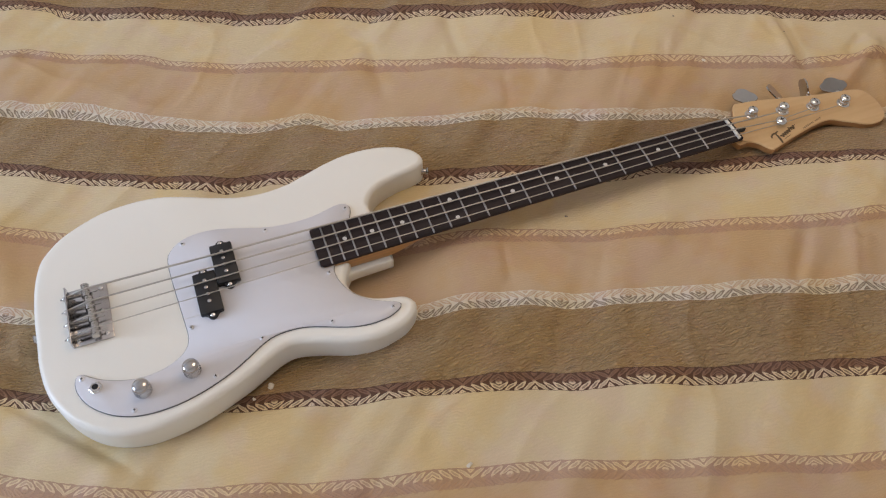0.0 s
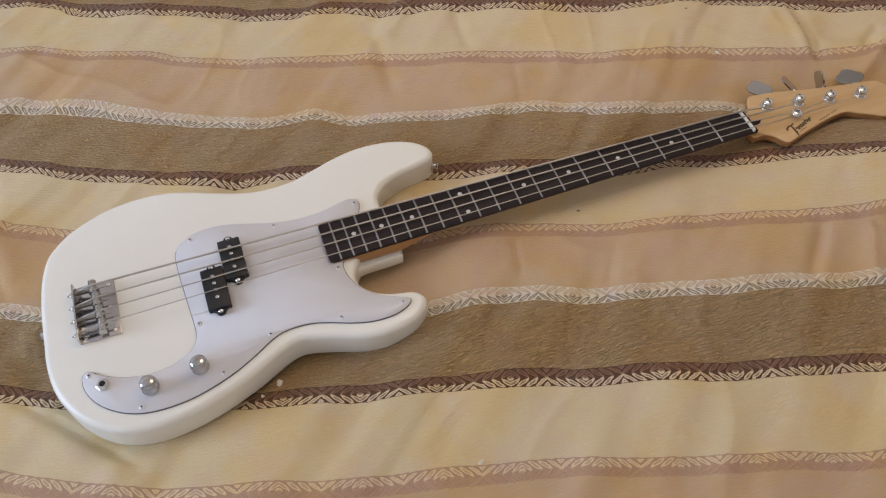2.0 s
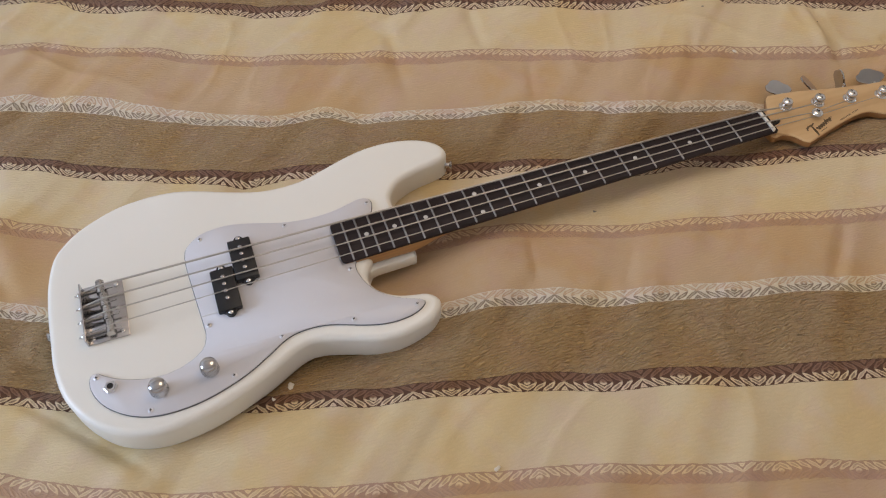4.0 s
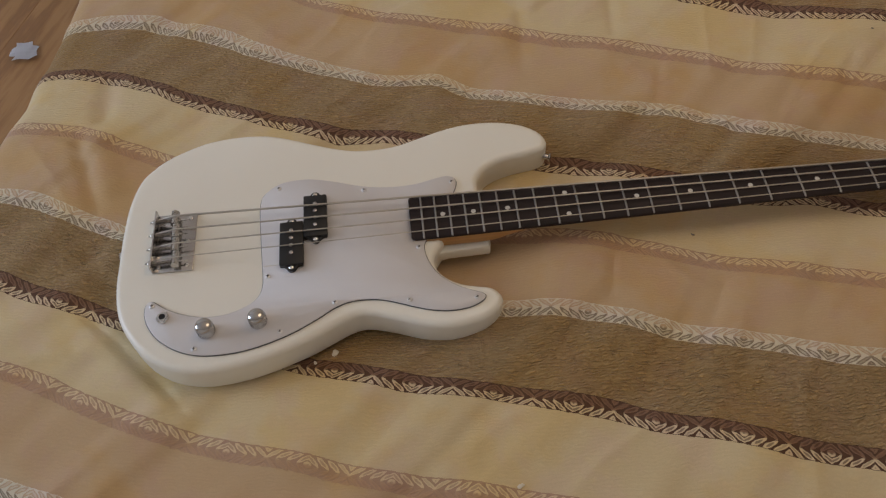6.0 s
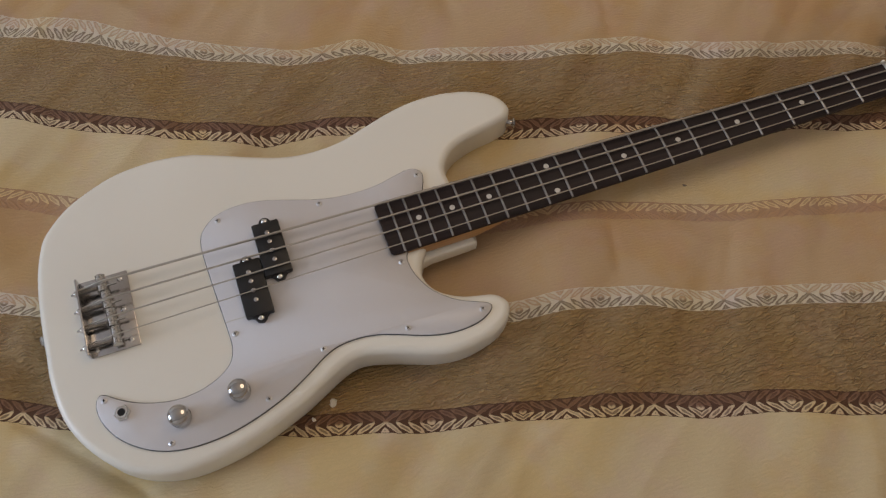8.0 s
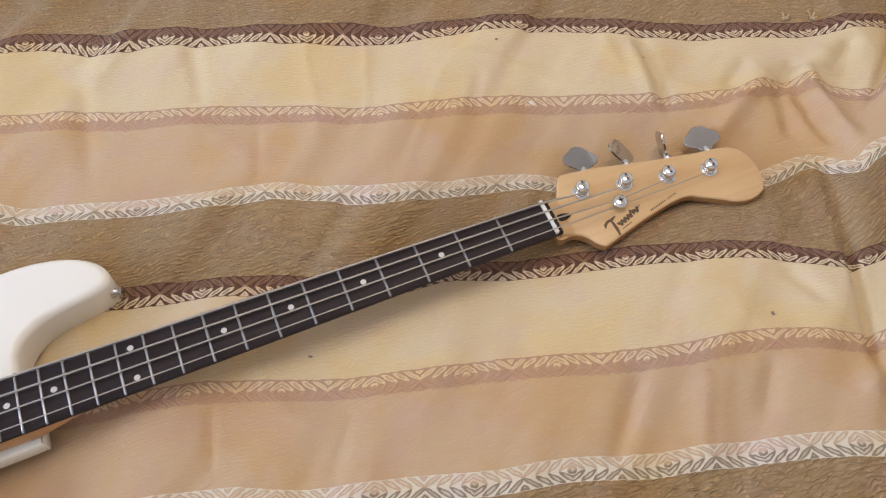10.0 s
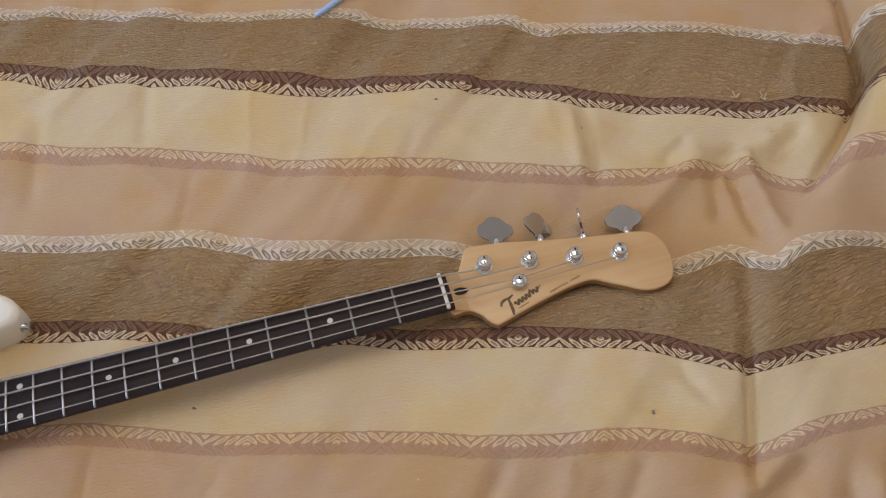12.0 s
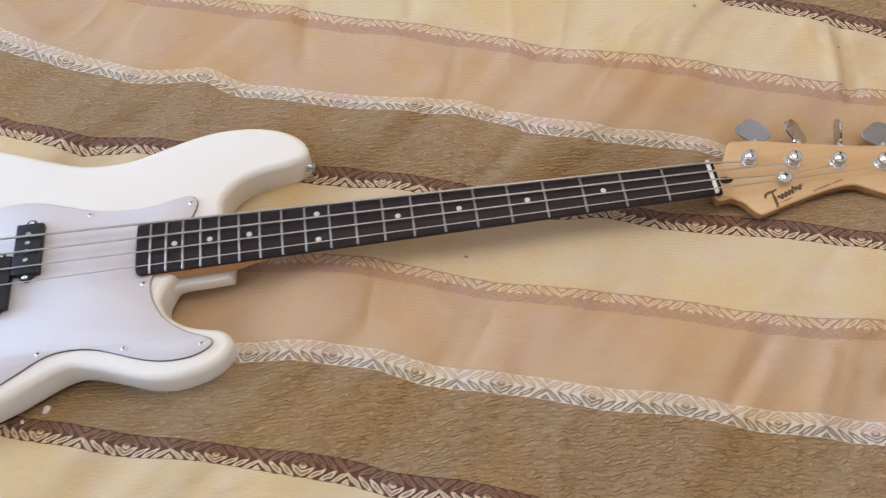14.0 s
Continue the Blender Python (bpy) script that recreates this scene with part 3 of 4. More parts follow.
def shift_v(u, v):
    """How far the cloth is pulled across, so that its stripes bend."""
    left = 0.155 * np.clip(0.115 - u, 0.0, 0.36) * (0.50 + 0.50 * smooth(v, -0.25, 0.15))
    left = left * (1 - 0.25 * smooth(-u, 0.22, 0.42))
    slant = 0.048 * np.clip((v - 0.38) / 0.2, 0.0, 1.3) * (0.72 - u)
    local = -0.018 * bell(u, v, 1.125, 0.15, 0.045, 0.12) - 0.022 * bell(u, v, 1.06, 0.30, 0.04, 0.05) + 0.034 * bell(u, v, 1.27, 0.14, 0.07, 0.10)
    local = local - 0.008 * bell(u, v, 0.08, 0.22, 0.07, 0.25) + 0.012 * bell(u, v, 0.22, 0.345, 0.035, 0.05) - 0.010 * bell(u, v, 1.20, 0.51, 0.10, 0.06)
    local = local + 0.016 * bell(u, v, 1.28, 0.32, 0.06, 0.04) - 0.008 * bell(u, v, 0.20, -0.22, 0.20, 0.07)
    wobble = 0.010 * (lattice_noise(u * 6 + 2, v * 3, 8) - 0.5) + 0.006 * (lattice_noise(u * 16, v * 8 + 5, 9) - 0.5)
    far = -0.006 * smooth(v, 0.27, 0.36) * smooth(u, 0.30, 0.60) - 0.009 * smooth(v, 0.45, 0.56) * smooth(u, 0.20, 0.60) - 0.004 * bell(u, v, 0.50, 0.0, 0.25, 0.06)
    local = local - 0.020 * bell(u, v, 1.172, 0.315, 0.020, 0.035) + 0.006 * bell(u, v, 1.130, 0.32, 0.022, 0.03) - 0.006 * bell(u, v, 1.10, 0.54, 0.22, 0.05) - 0.014 * bell(u, v, 0.943, 0.645, 0.022, 0.03)
    pulled = 0.0
    for pulls, su, sv in ((PULLS_BROAD, 0.30, 0.09), (PULLS_MIDDLE, 0.12, 0.06), (PULLS_TIGHT, 0.05, 0.05)):
        pulled = pulled + sum(a * bell(u, v, cu, cv, su, sv) for a, cu, cv in pulls)
    away, extent = pillow(u, v)
    return left + slant + local + wobble + far + pulled + 0.026 * extent * smooth(away, -0.004, 0.008)


def front_edge(u):
    return EDGE_V + 0.060 * smooth(-u, -0.02, 0.16) + 0.12 * smooth(-u, 0.16, 0.38)


def drape(d, r=0.05):
    """Past an edge by d of cloth: how far out it lies and how far down."""
    a = np.clip(d / r, 0, math.pi / 2)
    return r * np.sin(a), -(r * (1 - np.cos(a)) + np.clip(d - r * math.pi / 2, 0, None))


def blanket():
    su = np.concatenate([np.linspace(-0.40, 0.0, 46, endpoint=False), np.arange(0.0, END_U - EDGE_U, 0.0040)])
    sv = np.concatenate([np.linspace(-0.40, 0.0, 40, endpoint=False), np.arange(0.0, 0.98, 0.0042), np.linspace(0.985, END_V - EDGE_V, 26)])
    S, T = np.meshgrid(su, sv, indexing="ij")
    inner_u = EDGE_U + np.clip(S, 0, None) + 0.05
    lean = 0.20 * np.clip(T + EDGE_V, 0.0, 0.8) * (1 - smooth(S, 0.0, 0.25))
    inner_u = inner_u - lean
    front = front_edge(inner_u) + 0.05
    inner_v = front + np.clip(T, 0, None)
    out_u, drop_u = drape(np.clip(-S, 0, None))
    out_v, drop_v = drape(np.clip(-T, 0, None))
    u, v = inner_u - out_u, inner_v - out_v
    z = bed_height(inner_u, inner_v) + np.minimum(drop_u, drop_v)
    # soft pleats where it hangs
    hang = smooth(-z, 0.03, 0.25)
    u = u - 0.018 * hang * (lattice_noise(inner_v * 9, z * 3, 11)) * (S < 0)
    v = v - 0.018 * hang * (lattice_noise(inner_u * 9, z * 3, 12)) * (T < 0)
    # the pillow bulges over its crease
    away, extent = pillow(inner_u, inner_v)
    u = u - extent * 0.011 * np.exp(-((away - 0.022) / 0.014) ** 2)
    x, y = to_xy(u, v)
    cloth_u, cloth_v = inner_u + np.minimum(S, 0), inner_v + np.minimum(T, 0)
    tex_v = cloth_v - shift_v(cloth_u, cloth_v)
    tex_u = cloth_u - slip_u(cloth_u, cloth_v)
    n, k = S.shape
    verts = np.stack([x, y, z], -1).reshape(-1, 3)
    i, j = np.meshgrid(np.arange(n - 1), np.arange(k - 1), indexing="ij")
    first = (i * k + j).ravel()
    faces = np.stack([first, first + k, first + k + 1, first + 1], -1)
    mesh = bpy.data.meshes.new("blanket")
    mesh.from_pydata(verts.tolist(), [], faces.tolist())
    layer = mesh.uv_layers.new(name="weave")
    tex = np.stack([tex_u.ravel(), tex_v.ravel()], -1)[faces.ravel()]
    layer.data.foreach_set("uv", tex.ravel().astype(np.float32))
    mesh.polygons.foreach_set("use_smooth", np.ones(len(faces), dtype=bool))
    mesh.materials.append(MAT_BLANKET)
    mesh.update()
    ob = new("blanket", mesh)
    thick = ob.modifiers.new("thickness", "SOLIDIFY")
    thick.thickness, thick.offset = 0.0025, -1.0
    return tagged(ob, "cream, tan and brown striped woven cotton blanket, rumpled over the bed", "blanket")


blanket()


def uv_box(bm, u0, u1, v0, v1, z0, z1, bevel, segments=4):
    box(bm, u0, u1, v0, v1, z0, z1, bevel, segments)
    bmesh.ops.rotate(bm, verts=bm.verts[:], cent=(0, 0, 0), matrix=Matrix.Rotation(-TURN_S, 3, "Z"))
    return bm


bed = tagged(new("bed"), "low bed with dark upholstered base, covered by a blanket", "bed")
part("mattress", uv_box(bmesh.new(), EDGE_U + 0.10, END_U, EDGE_V + 0.22, END_V, FLOOR_Z + 0.2, -0.075, 0.03), MAT_MATTRESS, bed)
part("base", uv_box(bmesh.new(), EDGE_U + 0.10, END_U, EDGE_V + 0.22, END_V, FLOOR_Z + 0.004, FLOOR_Z + 0.195, 0.006, 1), MAT_MATTRESS, bed)


# ---- bass guitar ----
# Built flat in its own axes, in metres: x along the neck from near the bridge, y towards the low string, z up from its back.
def mm(points):
    return [(x * 0.001, y * 0.001) for x, y in points]


TOP = 0.045
bass = tagged(new("bass_guitar"), "white electric bass guitar with dark fretboard lying on the blanket", "bass guitar")
bass.matrix_world = pose(0, 0, 0, 0, 2.0, 0)

BODY_UPPER = [
    (-86, -20), (-86, 20), (-83, 65), (-75, 103), (-62, 123), (-45, 139), (-20, 153), (10, 164), (45, 167), (82, 162), (115, 150.5),
    (150, 136), (185, 124), (215, 120.5), (246, 123), (275, 132), (305, 142), (335, 148.5), (365, 149.5), (392, 145.5), (415, 137),
    (432, 124), (439, 108), (433, 96), (414, 89.5), (389, 85), (368, 78.5), (353, 68), (344, 53), (343, 33), (335, 24),
]
BODY_LOWER = [
    (300, -18), (294, -31), (287, -41), (281.5, -54), (282.5, -65), (288, -75), (298, -84), (311, -91), (325, -95), (340, -98.5), (349, -105),
    (353, -115), (346, -128), (331, -138), (311, -143), (291, -144.5), (271, -141.5), (254, -136), (237, -129.5), (219, -123.5), (203, -119.5), (190, -119.5),
    (175, -124.5), (158, -133), (138, -143), (118, -151), (97, -158.5), (72, -165.5), (48, -169.5), (24, -171), (1, -168), (-21, -160),
    (-40, -147.5), (-55, -132), (-67, -115), (-77, -95), (-83, -72), (-86, -45),
]
body_line = closed_curve(mm(BODY_UPPER) + mm(BODY_LOWER), 4)


def forearm(x, y):
    """Depth of the forearm contour on the upper edge."""
    return 0.0065 * float(smooth(np.array((y - 0.095) * 0.9 + (0.06 - x) * 0.28), 0.0, 0.085)) * float(1 - smooth(np.array(x), 0.02, 0.13))


def build_body():
    r = 0.0080
    bm = bmesh.new()
    rows = []
    rings = [(r * (1 - math.sin(a)), r - r * math.cos(a)) for a in np.radians([0, 25, 50, 70, 90])]
    rings += [(r * (1 - math.cos(a)), TOP - r + r * math.sin(a)) for a in np.radians([0, 15, 30, 45, 60, 75, 90])]
    for inset, z in rings:
        row = []
        for p in inset_line(body_line, inset):
            row.append(bm.verts.new((p.x, p.y, z - (forearm(p.x, p.y) if z > 0.02 else 0))))
        rows.append(row)
    n = len(body_line)
    for a, b in zip(rows, rows[1:]):
        for i in range(n):
            bm.faces.new((a[i - 1], a[i], b[i], b[i - 1]))
    bm.faces.new(rows[0][::-1])
    # the top, as a fine net inside the last ring, to carry the contour
    rim = [Vector((v.co.x, v.co.y)) for v in rows[-1]]

    def inside(q):
        hit = False
        for i in range(n):
            a, b = rim[i - 1], rim[i]
            if (a.y > q.y) != (b.y > q.y) and q.x < (b.x - a.x) * (q.y - a.y) / (b.y - a.y) + a.x:
                hit = not hit
        return hit

    inner = []
    for gx in np.arange(-0.07, 0.16, 0.011):
        for gy in np.arange(0.0, 0.17, 0.011):
            q = Vector((gx, gy))
            if inside(q) and min((q - p).length for p in rim) > 0.006:
                inner.append(q)
    from mathutils import geometry
    pts, _, tris, orig, _, _ = geometry.delaunay_2d_cdt(rim + inner, [(i, (i + 1) % n) for i in range(n)], [], 1, 1e-6)
    made = []
    for p, source in zip(pts, orig):
        k = source[0] if source else -1
        made.append(rows[-1][k] if 0 <= k < n else bm.verts.new((p.x, p.y, TOP - forearm(p.x, p.y))))
    for tri in tris:
        if len(set(tri)) == 3:
            try:
                bm.faces.new([made[i] for i in tri])
            except ValueError:
                pass
    # the heel block under the neck
    block = closed_curve([(0.262, -0.0375), (0.30, -0.0360), (0.335, -0.0350), (0.3465, -0.0338), (0.3505, -0.0285), (0.3505, 0.027), (0.346, 0.0335), (0.30, 0.0335), (0.262, 0.0325)], 4)
    slab(block, [(0.005, 0.0070), (0.002, 0.0085), (0.0, 0.0120), (0.0, 0.0255), (0.0008, 0.0270), (0.0022, 0.0278)], bm=bm)
    return part("body", bm, MAT_PAINT, bass, "glossy off-white lacquered body with rounded edges", limit=35)


body = build_body()

GUARD_A = [
    (285, -20), (273, -33), (272, -47), (276, -62), (284, -77), (295, -88.5), (307, -97), (320, -103), (331, -108), (334.5, -112), (332, -117), (323, -122.5),
    (311, -126), (293, -127), (275, -124.5), (257, -119), (239, -112), (220, -105.5), (201, -102.8), (181, -104), (165, -110), (147, -121), (125, -133),
    (106, -141), (83, -148.3), (59, -153), (33, -154), (13, -151.5), (-3, -146), (-17, -138), (-31, -126), (-41, -112), (-46.5, -98),
]
GUARD_B = [
    (-47, -86), (-43.5, -79), (-37, -79.5), (-27, -87), (-13, -95), (3, -101), (22, -105), (41, -104.5), (57, -100.5), (71, -93.5), (80, -84.5), (84, -72),
    (84, -58), (82, -28), (79.5, 10), (78.5, 38), (80.5, 53), (86, 62), (96, 70.5), (108, 75.5), (123, 77.5), (139, 77), (156, 73.5), (177, 67), (197, 60.3),
    (217, 55.5), (238, 53.3), (258, 53.5), (274, 55.5), (291, 59.8), (304, 62.3), (313, 60.5), (318, 54.5), (317, 45), (309, 27),
]
guard_line = closed_curve(mm(GUARD_A) + mm(GUARD_B), 3)
guard = part("pickguard", slab(guard_line, [(0.0005, TOP + 0.0015), (0.0008, TOP + 0.0026), (0.0010, TOP + 0.0028)]), MAT_GUARD, bass, "white plastic pickguard with a black edge line", limit=50)
part("black_ply", slab(guard_line, [(-0.0002, TOP + 0.0006), (-0.0001, TOP + 0.0014), (0.0002, TOP + 0.0016)]), MAT_PLY, guard, "black middle layer")
part("base_ply", slab(guard_line, [(0.0, TOP + 0.0001), (0.0, TOP + 0.0006)]), MAT_GUARD, guard)
GUARD_TOP = TOP + 0.0028
part("film_edge", box(bmesh.new(), 0.0838, 0.1045, -0.0462, -0.0454, GUARD_TOP, GUARD_TOP + 0.00035), MAT_TRIM, guard, "thin pale line of leftover film", smooth=False)


def cross_screw():
    bm = bmesh.new()
    lathe(bm, [(0.0031, 0.0), (0.0031, 0.0004), (0.0025, 0.0010), (0.0014, 0.0014), (0.0, 0.0015)], 16)
    return bm


screws = [(101, 66), (205, 52), (312, 52), (324.5, -113.5), (249, -108.5), (166, -102.5), (105, -133), (12, -144), (-39, -85), (90, -60), (265, -39.5)]
first_screw = None
for sx, sy in screws:
    at = Matrix.Translation((sx * 0.001, sy * 0.001, GUARD_TOP - 0.0002))
    if first_screw is None:
        first_screw = part("guard_screw", cross_screw(), MAT_SCREW, bass, "small domed chrome screw")
        first_screw.matrix_basis = at
        slot_bm = bmesh.new()
        box(slot_bm, -0.0016, 0.0016, -0.00035, 0.00035, 0.0010, 0.00165)
        box(slot_bm, -0.00035, 0.00035, -0.0016, 0.0016, 0.0010, 0.00168)
        first_slot = part("cross_slot", slot_bm, MAT_DARK, first_screw, smooth=False)
    else:
        s = twin("guard_screw", first_screw, bass, at @ pose(0, 0, 0, 0, 0, sx * 7), "small domed chrome screw")
        twin("cross_slot", first_slot, s, Matrix())


# ---- pickups ----
def pickup(cx, cy):
    bm = bmesh.new()
    box(bm, -0.0138, 0.0138, -0.0300, 0.0300, GUARD_TOP, GUARD_TOP + 0.0082, 0.0016, 2)
    cover = part("pickup", bm, MAT_PICKUP, bass, "black moulded split pickup cover")
    cover.matrix_basis = Matrix.Translation((cx, cy, 0))
    for side in (-1, 1):
        ear = bmesh.new()
        line = closed_curve([(-0.0085, side * 0.0285), (-0.0062, side * 0.0315), (-0.0042, side * 0.0350), (0.0, side * 0.0368), (0.0042, side * 0.0350), (0.0062, side * 0.0315), (0.0085, side * 0.0285)], 3)
        slab(line, [(0.0, GUARD_TOP), (0.0, GUARD_TOP + 0.0042), (0.0007, GUARD_TOP + 0.0050)], bm=ear)
        part("mounting_ear", ear, MAT_PICKUP, cover)
        sc = cross_screw()
        bmesh.ops.translate(sc, verts=sc.verts[:], vec=(0, side * 0.0322, GUARD_TOP + 0.0049))
        part("mounting_screw", sc, MAT_CHROME, cover, "chrome screw")
    for k in range(4):
        y = 0.0167 - 0.0103 * k
        pole = lathe(bmesh.new(), [(0.0024, 0.006), (0.0024, 0.0090), (0.0019, 0.0093), (0.0, 0.0093)], 16, Matrix.Translation((0, y, GUARD_TOP)))
        part("pole_piece", pole, MAT_NICKEL, cover, "steel pole piece")
    return cover


pickup(0.1460, 0.0150)
pickup(0.1180, -0.0215)

# ---- bridge ----
bridge = part("bridge", box(bmesh.new(), -0.0440, 0.0035, -0.0405, 0.0415, TOP + 0.0002, TOP + 0.0022, 0.0009, 2), MAT_NICKEL, bass, "chromed bent-steel bridge plate with four barrel saddles")
part("back_wall", box(bmesh.new(), -0.0442, -0.0420, -0.0405, 0.0415, TOP + 0.002, TOP + 0.0128, 0.0008, 2), MAT_NICKEL, bridge)
for sx, sy in ((-0.004, 0.034), (-0.004, -0.033), (-0.037, 0.034), (-0.037, -0.033), (-0.006, 0.0005)):
    sc = cross_screw()
    bmesh.ops.translate(sc, verts=sc.verts[:], vec=(sx, sy, TOP + 0.0022))
    part("plate_screw", sc, MAT_CHROME, bridge)
NUT_X = 0.8660
STRING_Y0, STRING_Y1 = (0.0300, 0.0105, -0.0090, -0.0285), (0.0160, 0.0053, -0.0055, -0.0165)
GAUGE = (0.00128, 0.00105, 0.00085, 0.00062)
SADDLE_X = (-0.0205, -0.0185, -0.0170, -0.0155)
for k in range(4):
    y, sx = STRING_Y0[k], SADDLE_X[k]
    bm = bmesh.new()
    ring = []
    for t in np.linspace(-0.0092, 0.0092, 27):
        ring.append((0.0044 + 0.00028 * (-1) ** len(ring), t))
    lathe(bm, [(0.0, -0.0092)] + ring + [(0.0, 0.0092)], 12, pose(sx, y, TOP + 0.0092, 90, 0, 0))
    saddle = part("saddle", bm, MAT_STEEL, bridge, "threaded chrome barrel saddle")
    for side in (-1, 1):
        part("height_screw", lathe(bmesh.new(), [(0.0012, TOP + 0.0018), (0.0012, TOP + 0.0148), (0.0, TOP + 0.0150)], 8, Matrix.Translation((sx, y + side * 0.0066, 0))), MAT_STEEL, saddle)
    part("intonation_screw", tube(bmesh.new(), [(-0.0500, y - 0.003, TOP + 0.0086), (-0.03, y - 0.003, TOP + 0.0088), (sx + 0.014, y - 0.003, TOP + 0.0092)], 0.0011), MAT_STEEL, saddle)
    part("screw_head", lathe(bmesh.new(), [(0.0, -0.0038), (0.0020, -0.0034), (0.0034, -0.0018), (0.0036, -0.0006), (0.0034, 0.0), (0.0, 0.0)], 14, pose(-0.0443, y - 0.003, TOP + 0.0086, 0, 90, 0)), MAT_CHROME, saddle)
    turns = np.linspace(0, 13 * 2 * math.pi, 130)
    spring = [(-0.0418 + (sx - 0.004 + 0.0418) * a / turns[-1], y - 0.003 + 0.0021 * math.cos(a), TOP + 0.0088 + 0.0021 * math.sin(a)) for a in turns]
    part("spring", tube(bmesh.new(), spring, 0.0005, 5), MAT_SPRING, saddle)

# ---- knobs and jack ----
for kx, ky in ((0.0250, -0.1245), (0.0815, -0.1185)):
    bm = bmesh.new()
    lathe(bm, [(0.0094, 0.0006), (0.0097, 0.0010), (0.0097, 0.0136), (0.0095, 0.0147), (0.0090, 0.0158), (0.0079, 0.0171), (0.0062, 0.0181), (0.0040, 0.0188), (0.002, 0.0191), (0.0, 0.0192)], 40)
    knob = part("knob", bm, MAT_KNOB, bass, "polished chrome domed control knob")
    knob.matrix_basis = Matrix.Translation((kx, ky, GUARD_TOP))
    knurl = bmesh.new()
    for k in range(48):
        a = 2 * math.pi * k / 48
        box(knurl, 0.0094, 0.01005, -0.0003, 0.0003, 0.0014, 0.0128)
        bmesh.ops.rotate(knurl, verts=knurl.verts[-8:], cent=(0, 0, 0), matrix=Matrix.Rotation(a, 3, "Z"))
    part("knurling", knurl, MAT_CHROME, knob, smooth=False)
jack = part("output_jack", lathe(bmesh.new(), [(0.0036, 0.0016), (0.0036, 0.0040), (0.0050, 0.0040), (0.0058, 0.0030), (0.0058, 0.0004), (0.0, 0.0004)][::-1], 24), MAT_CHROME, bass, "chrome jack socket with a dark hole")
jack.matrix_basis = Matrix.Translation((-0.0250, -0.1020, GUARD_TOP))
part("hex_nut", lathe(bmesh.new(), [(0.0, 0.0001), (0.0078, 0.0001), (0.0078, 0.0020), (0.0070, 0.0026), (0.0040, 0.0026)], 6), MAT_CHROME, jack, smooth=False)
part("socket_hole", lathe(bmesh.new(), [(0.0, 0.0030), (0.0034, 0.0030), (0.0036, 0.00405), (0.0, 0.00405)], 20), MAT_DARK, jack)
for bx, by, turn in ((0.4370, 0.0985, 68), (-0.0862, 0.0040, -92)):
    bm = lathe(bmesh.new(), [(0.0055, -0.002), (0.0045, 0.0), (0.0036, 0.0020), (0.0036, 0.0045), (0.0058, 0.0062), (0.0060, 0.0074), (0.0042, 0.0086), (0.0, 0.0088)], 20)
    button = part("strap_button", bm, MAT_NICKEL, bass, "mushroom-shaped nickel strap button")
    way = Vector((math.cos(radians(turn - 90 + 5)), math.sin(radians(turn - 90 + 5)), 0))
    button.matrix_basis = Matrix.Translation((bx - way.x * 0.0005, by - way.y * 0.0005, 0.0225)) @ Vector((0, 0, 1)).rotation_difference(way).to_matrix().to_4x4()

# ---- neck ----
SCALE = 0.8636
BOARD_Z, BOARD_T = 0.0545, 0.0060
BOARD_X0, BOARD_X1 = 0.2575, 0.8725
RADIUS = 0.241


def half_width(x):
    return 0.0312 + (0.0208 - 0.0312) * (x - 0.262) / (0.8665 - 0.262)


def board_z(y):
    return BOARD_Z - y * y / (2 * RADIUS)


def build_board():
    bm = bmesh.new()
    xs = [BOARD_X0, BOARD_X0 + 0.0006, BOARD_X0 + 0.003, BOARD_X0 + 0.007] + list(np.linspace(0.272, BOARD_X1, 12))
    rows = []
    for i, x in enumerate(xs):
        w = half_width(x) - (0.0050, 0.0028, 0.0008, 0.0)[min(i, 3)]
        row = []
        for s in np.linspace(-1, 1, 13):
            row.append(bm.verts.new((x, s * (w - 0.0006), board_z(s * w))))
        low = BOARD_Z - BOARD_T
        row += [bm.verts.new((x, w, board_z(w) - 0.0008)), bm.verts.new((x, w, low)), bm.verts.new((x, -w, low)), bm.verts.new((x, -w, board_z(w) - 0.0008))]
        rows.append(row)
    n = len(rows[0])
    for a, b in zip(rows, rows[1:]):
        for i in range(n):
            bm.faces.new((a[i - 1], a[i], b[i], b[i - 1]))
    bm.faces.new(rows[0])
    bm.faces.new(rows[-1][::-1])
    return bm


def build_neck():
    """Flat heel, then a rounded back that thins towards the nut."""
    bm = bmesh.new()
    rows = []
    top = BOARD_Z - BOARD_T + 0.0001
    for x in [0.2615, 0.263] + list(np.linspace(0.30, 0.345, 4)) + list(np.linspace(0.352, 0.405, 9)) + list(np.linspace(0.43, 0.8725, 14)):
        w = half_width(x) - 0.0002
        heel = 1 - float(smooth(np.array(x), 0.345, 0.410))
        depth = (0.0195 if heel > 0.999 else 0.0195 * heel + (1 - heel) * (0.0158 - 0.0020 * (x - 0.41) / 0.46))
        power = 0.16 * heel + 1.30 * (1 - heel)
        row = []
        for k in range(17):
            a = math.pi * k / 16
            c, s = math.cos(a), math.sin(a)
            row.append(bm.verts.new((x, w * (abs(c) ** power) * (1 if c >= 0 else -1), top - depth * s ** power)))
        rows.append(row)
    n = len(rows[0])
    for a, b in zip(rows, rows[1:]):
        for i in range(1, n):
            bm.faces.new((a[i - 1], a[i], b[i], b[i - 1]))
        bm.faces.new((a[-1], a[0], b[0], b[-1]))
    bm.faces.new(rows[0])
    bm.faces.new(rows[-1][::-1])
    return bm


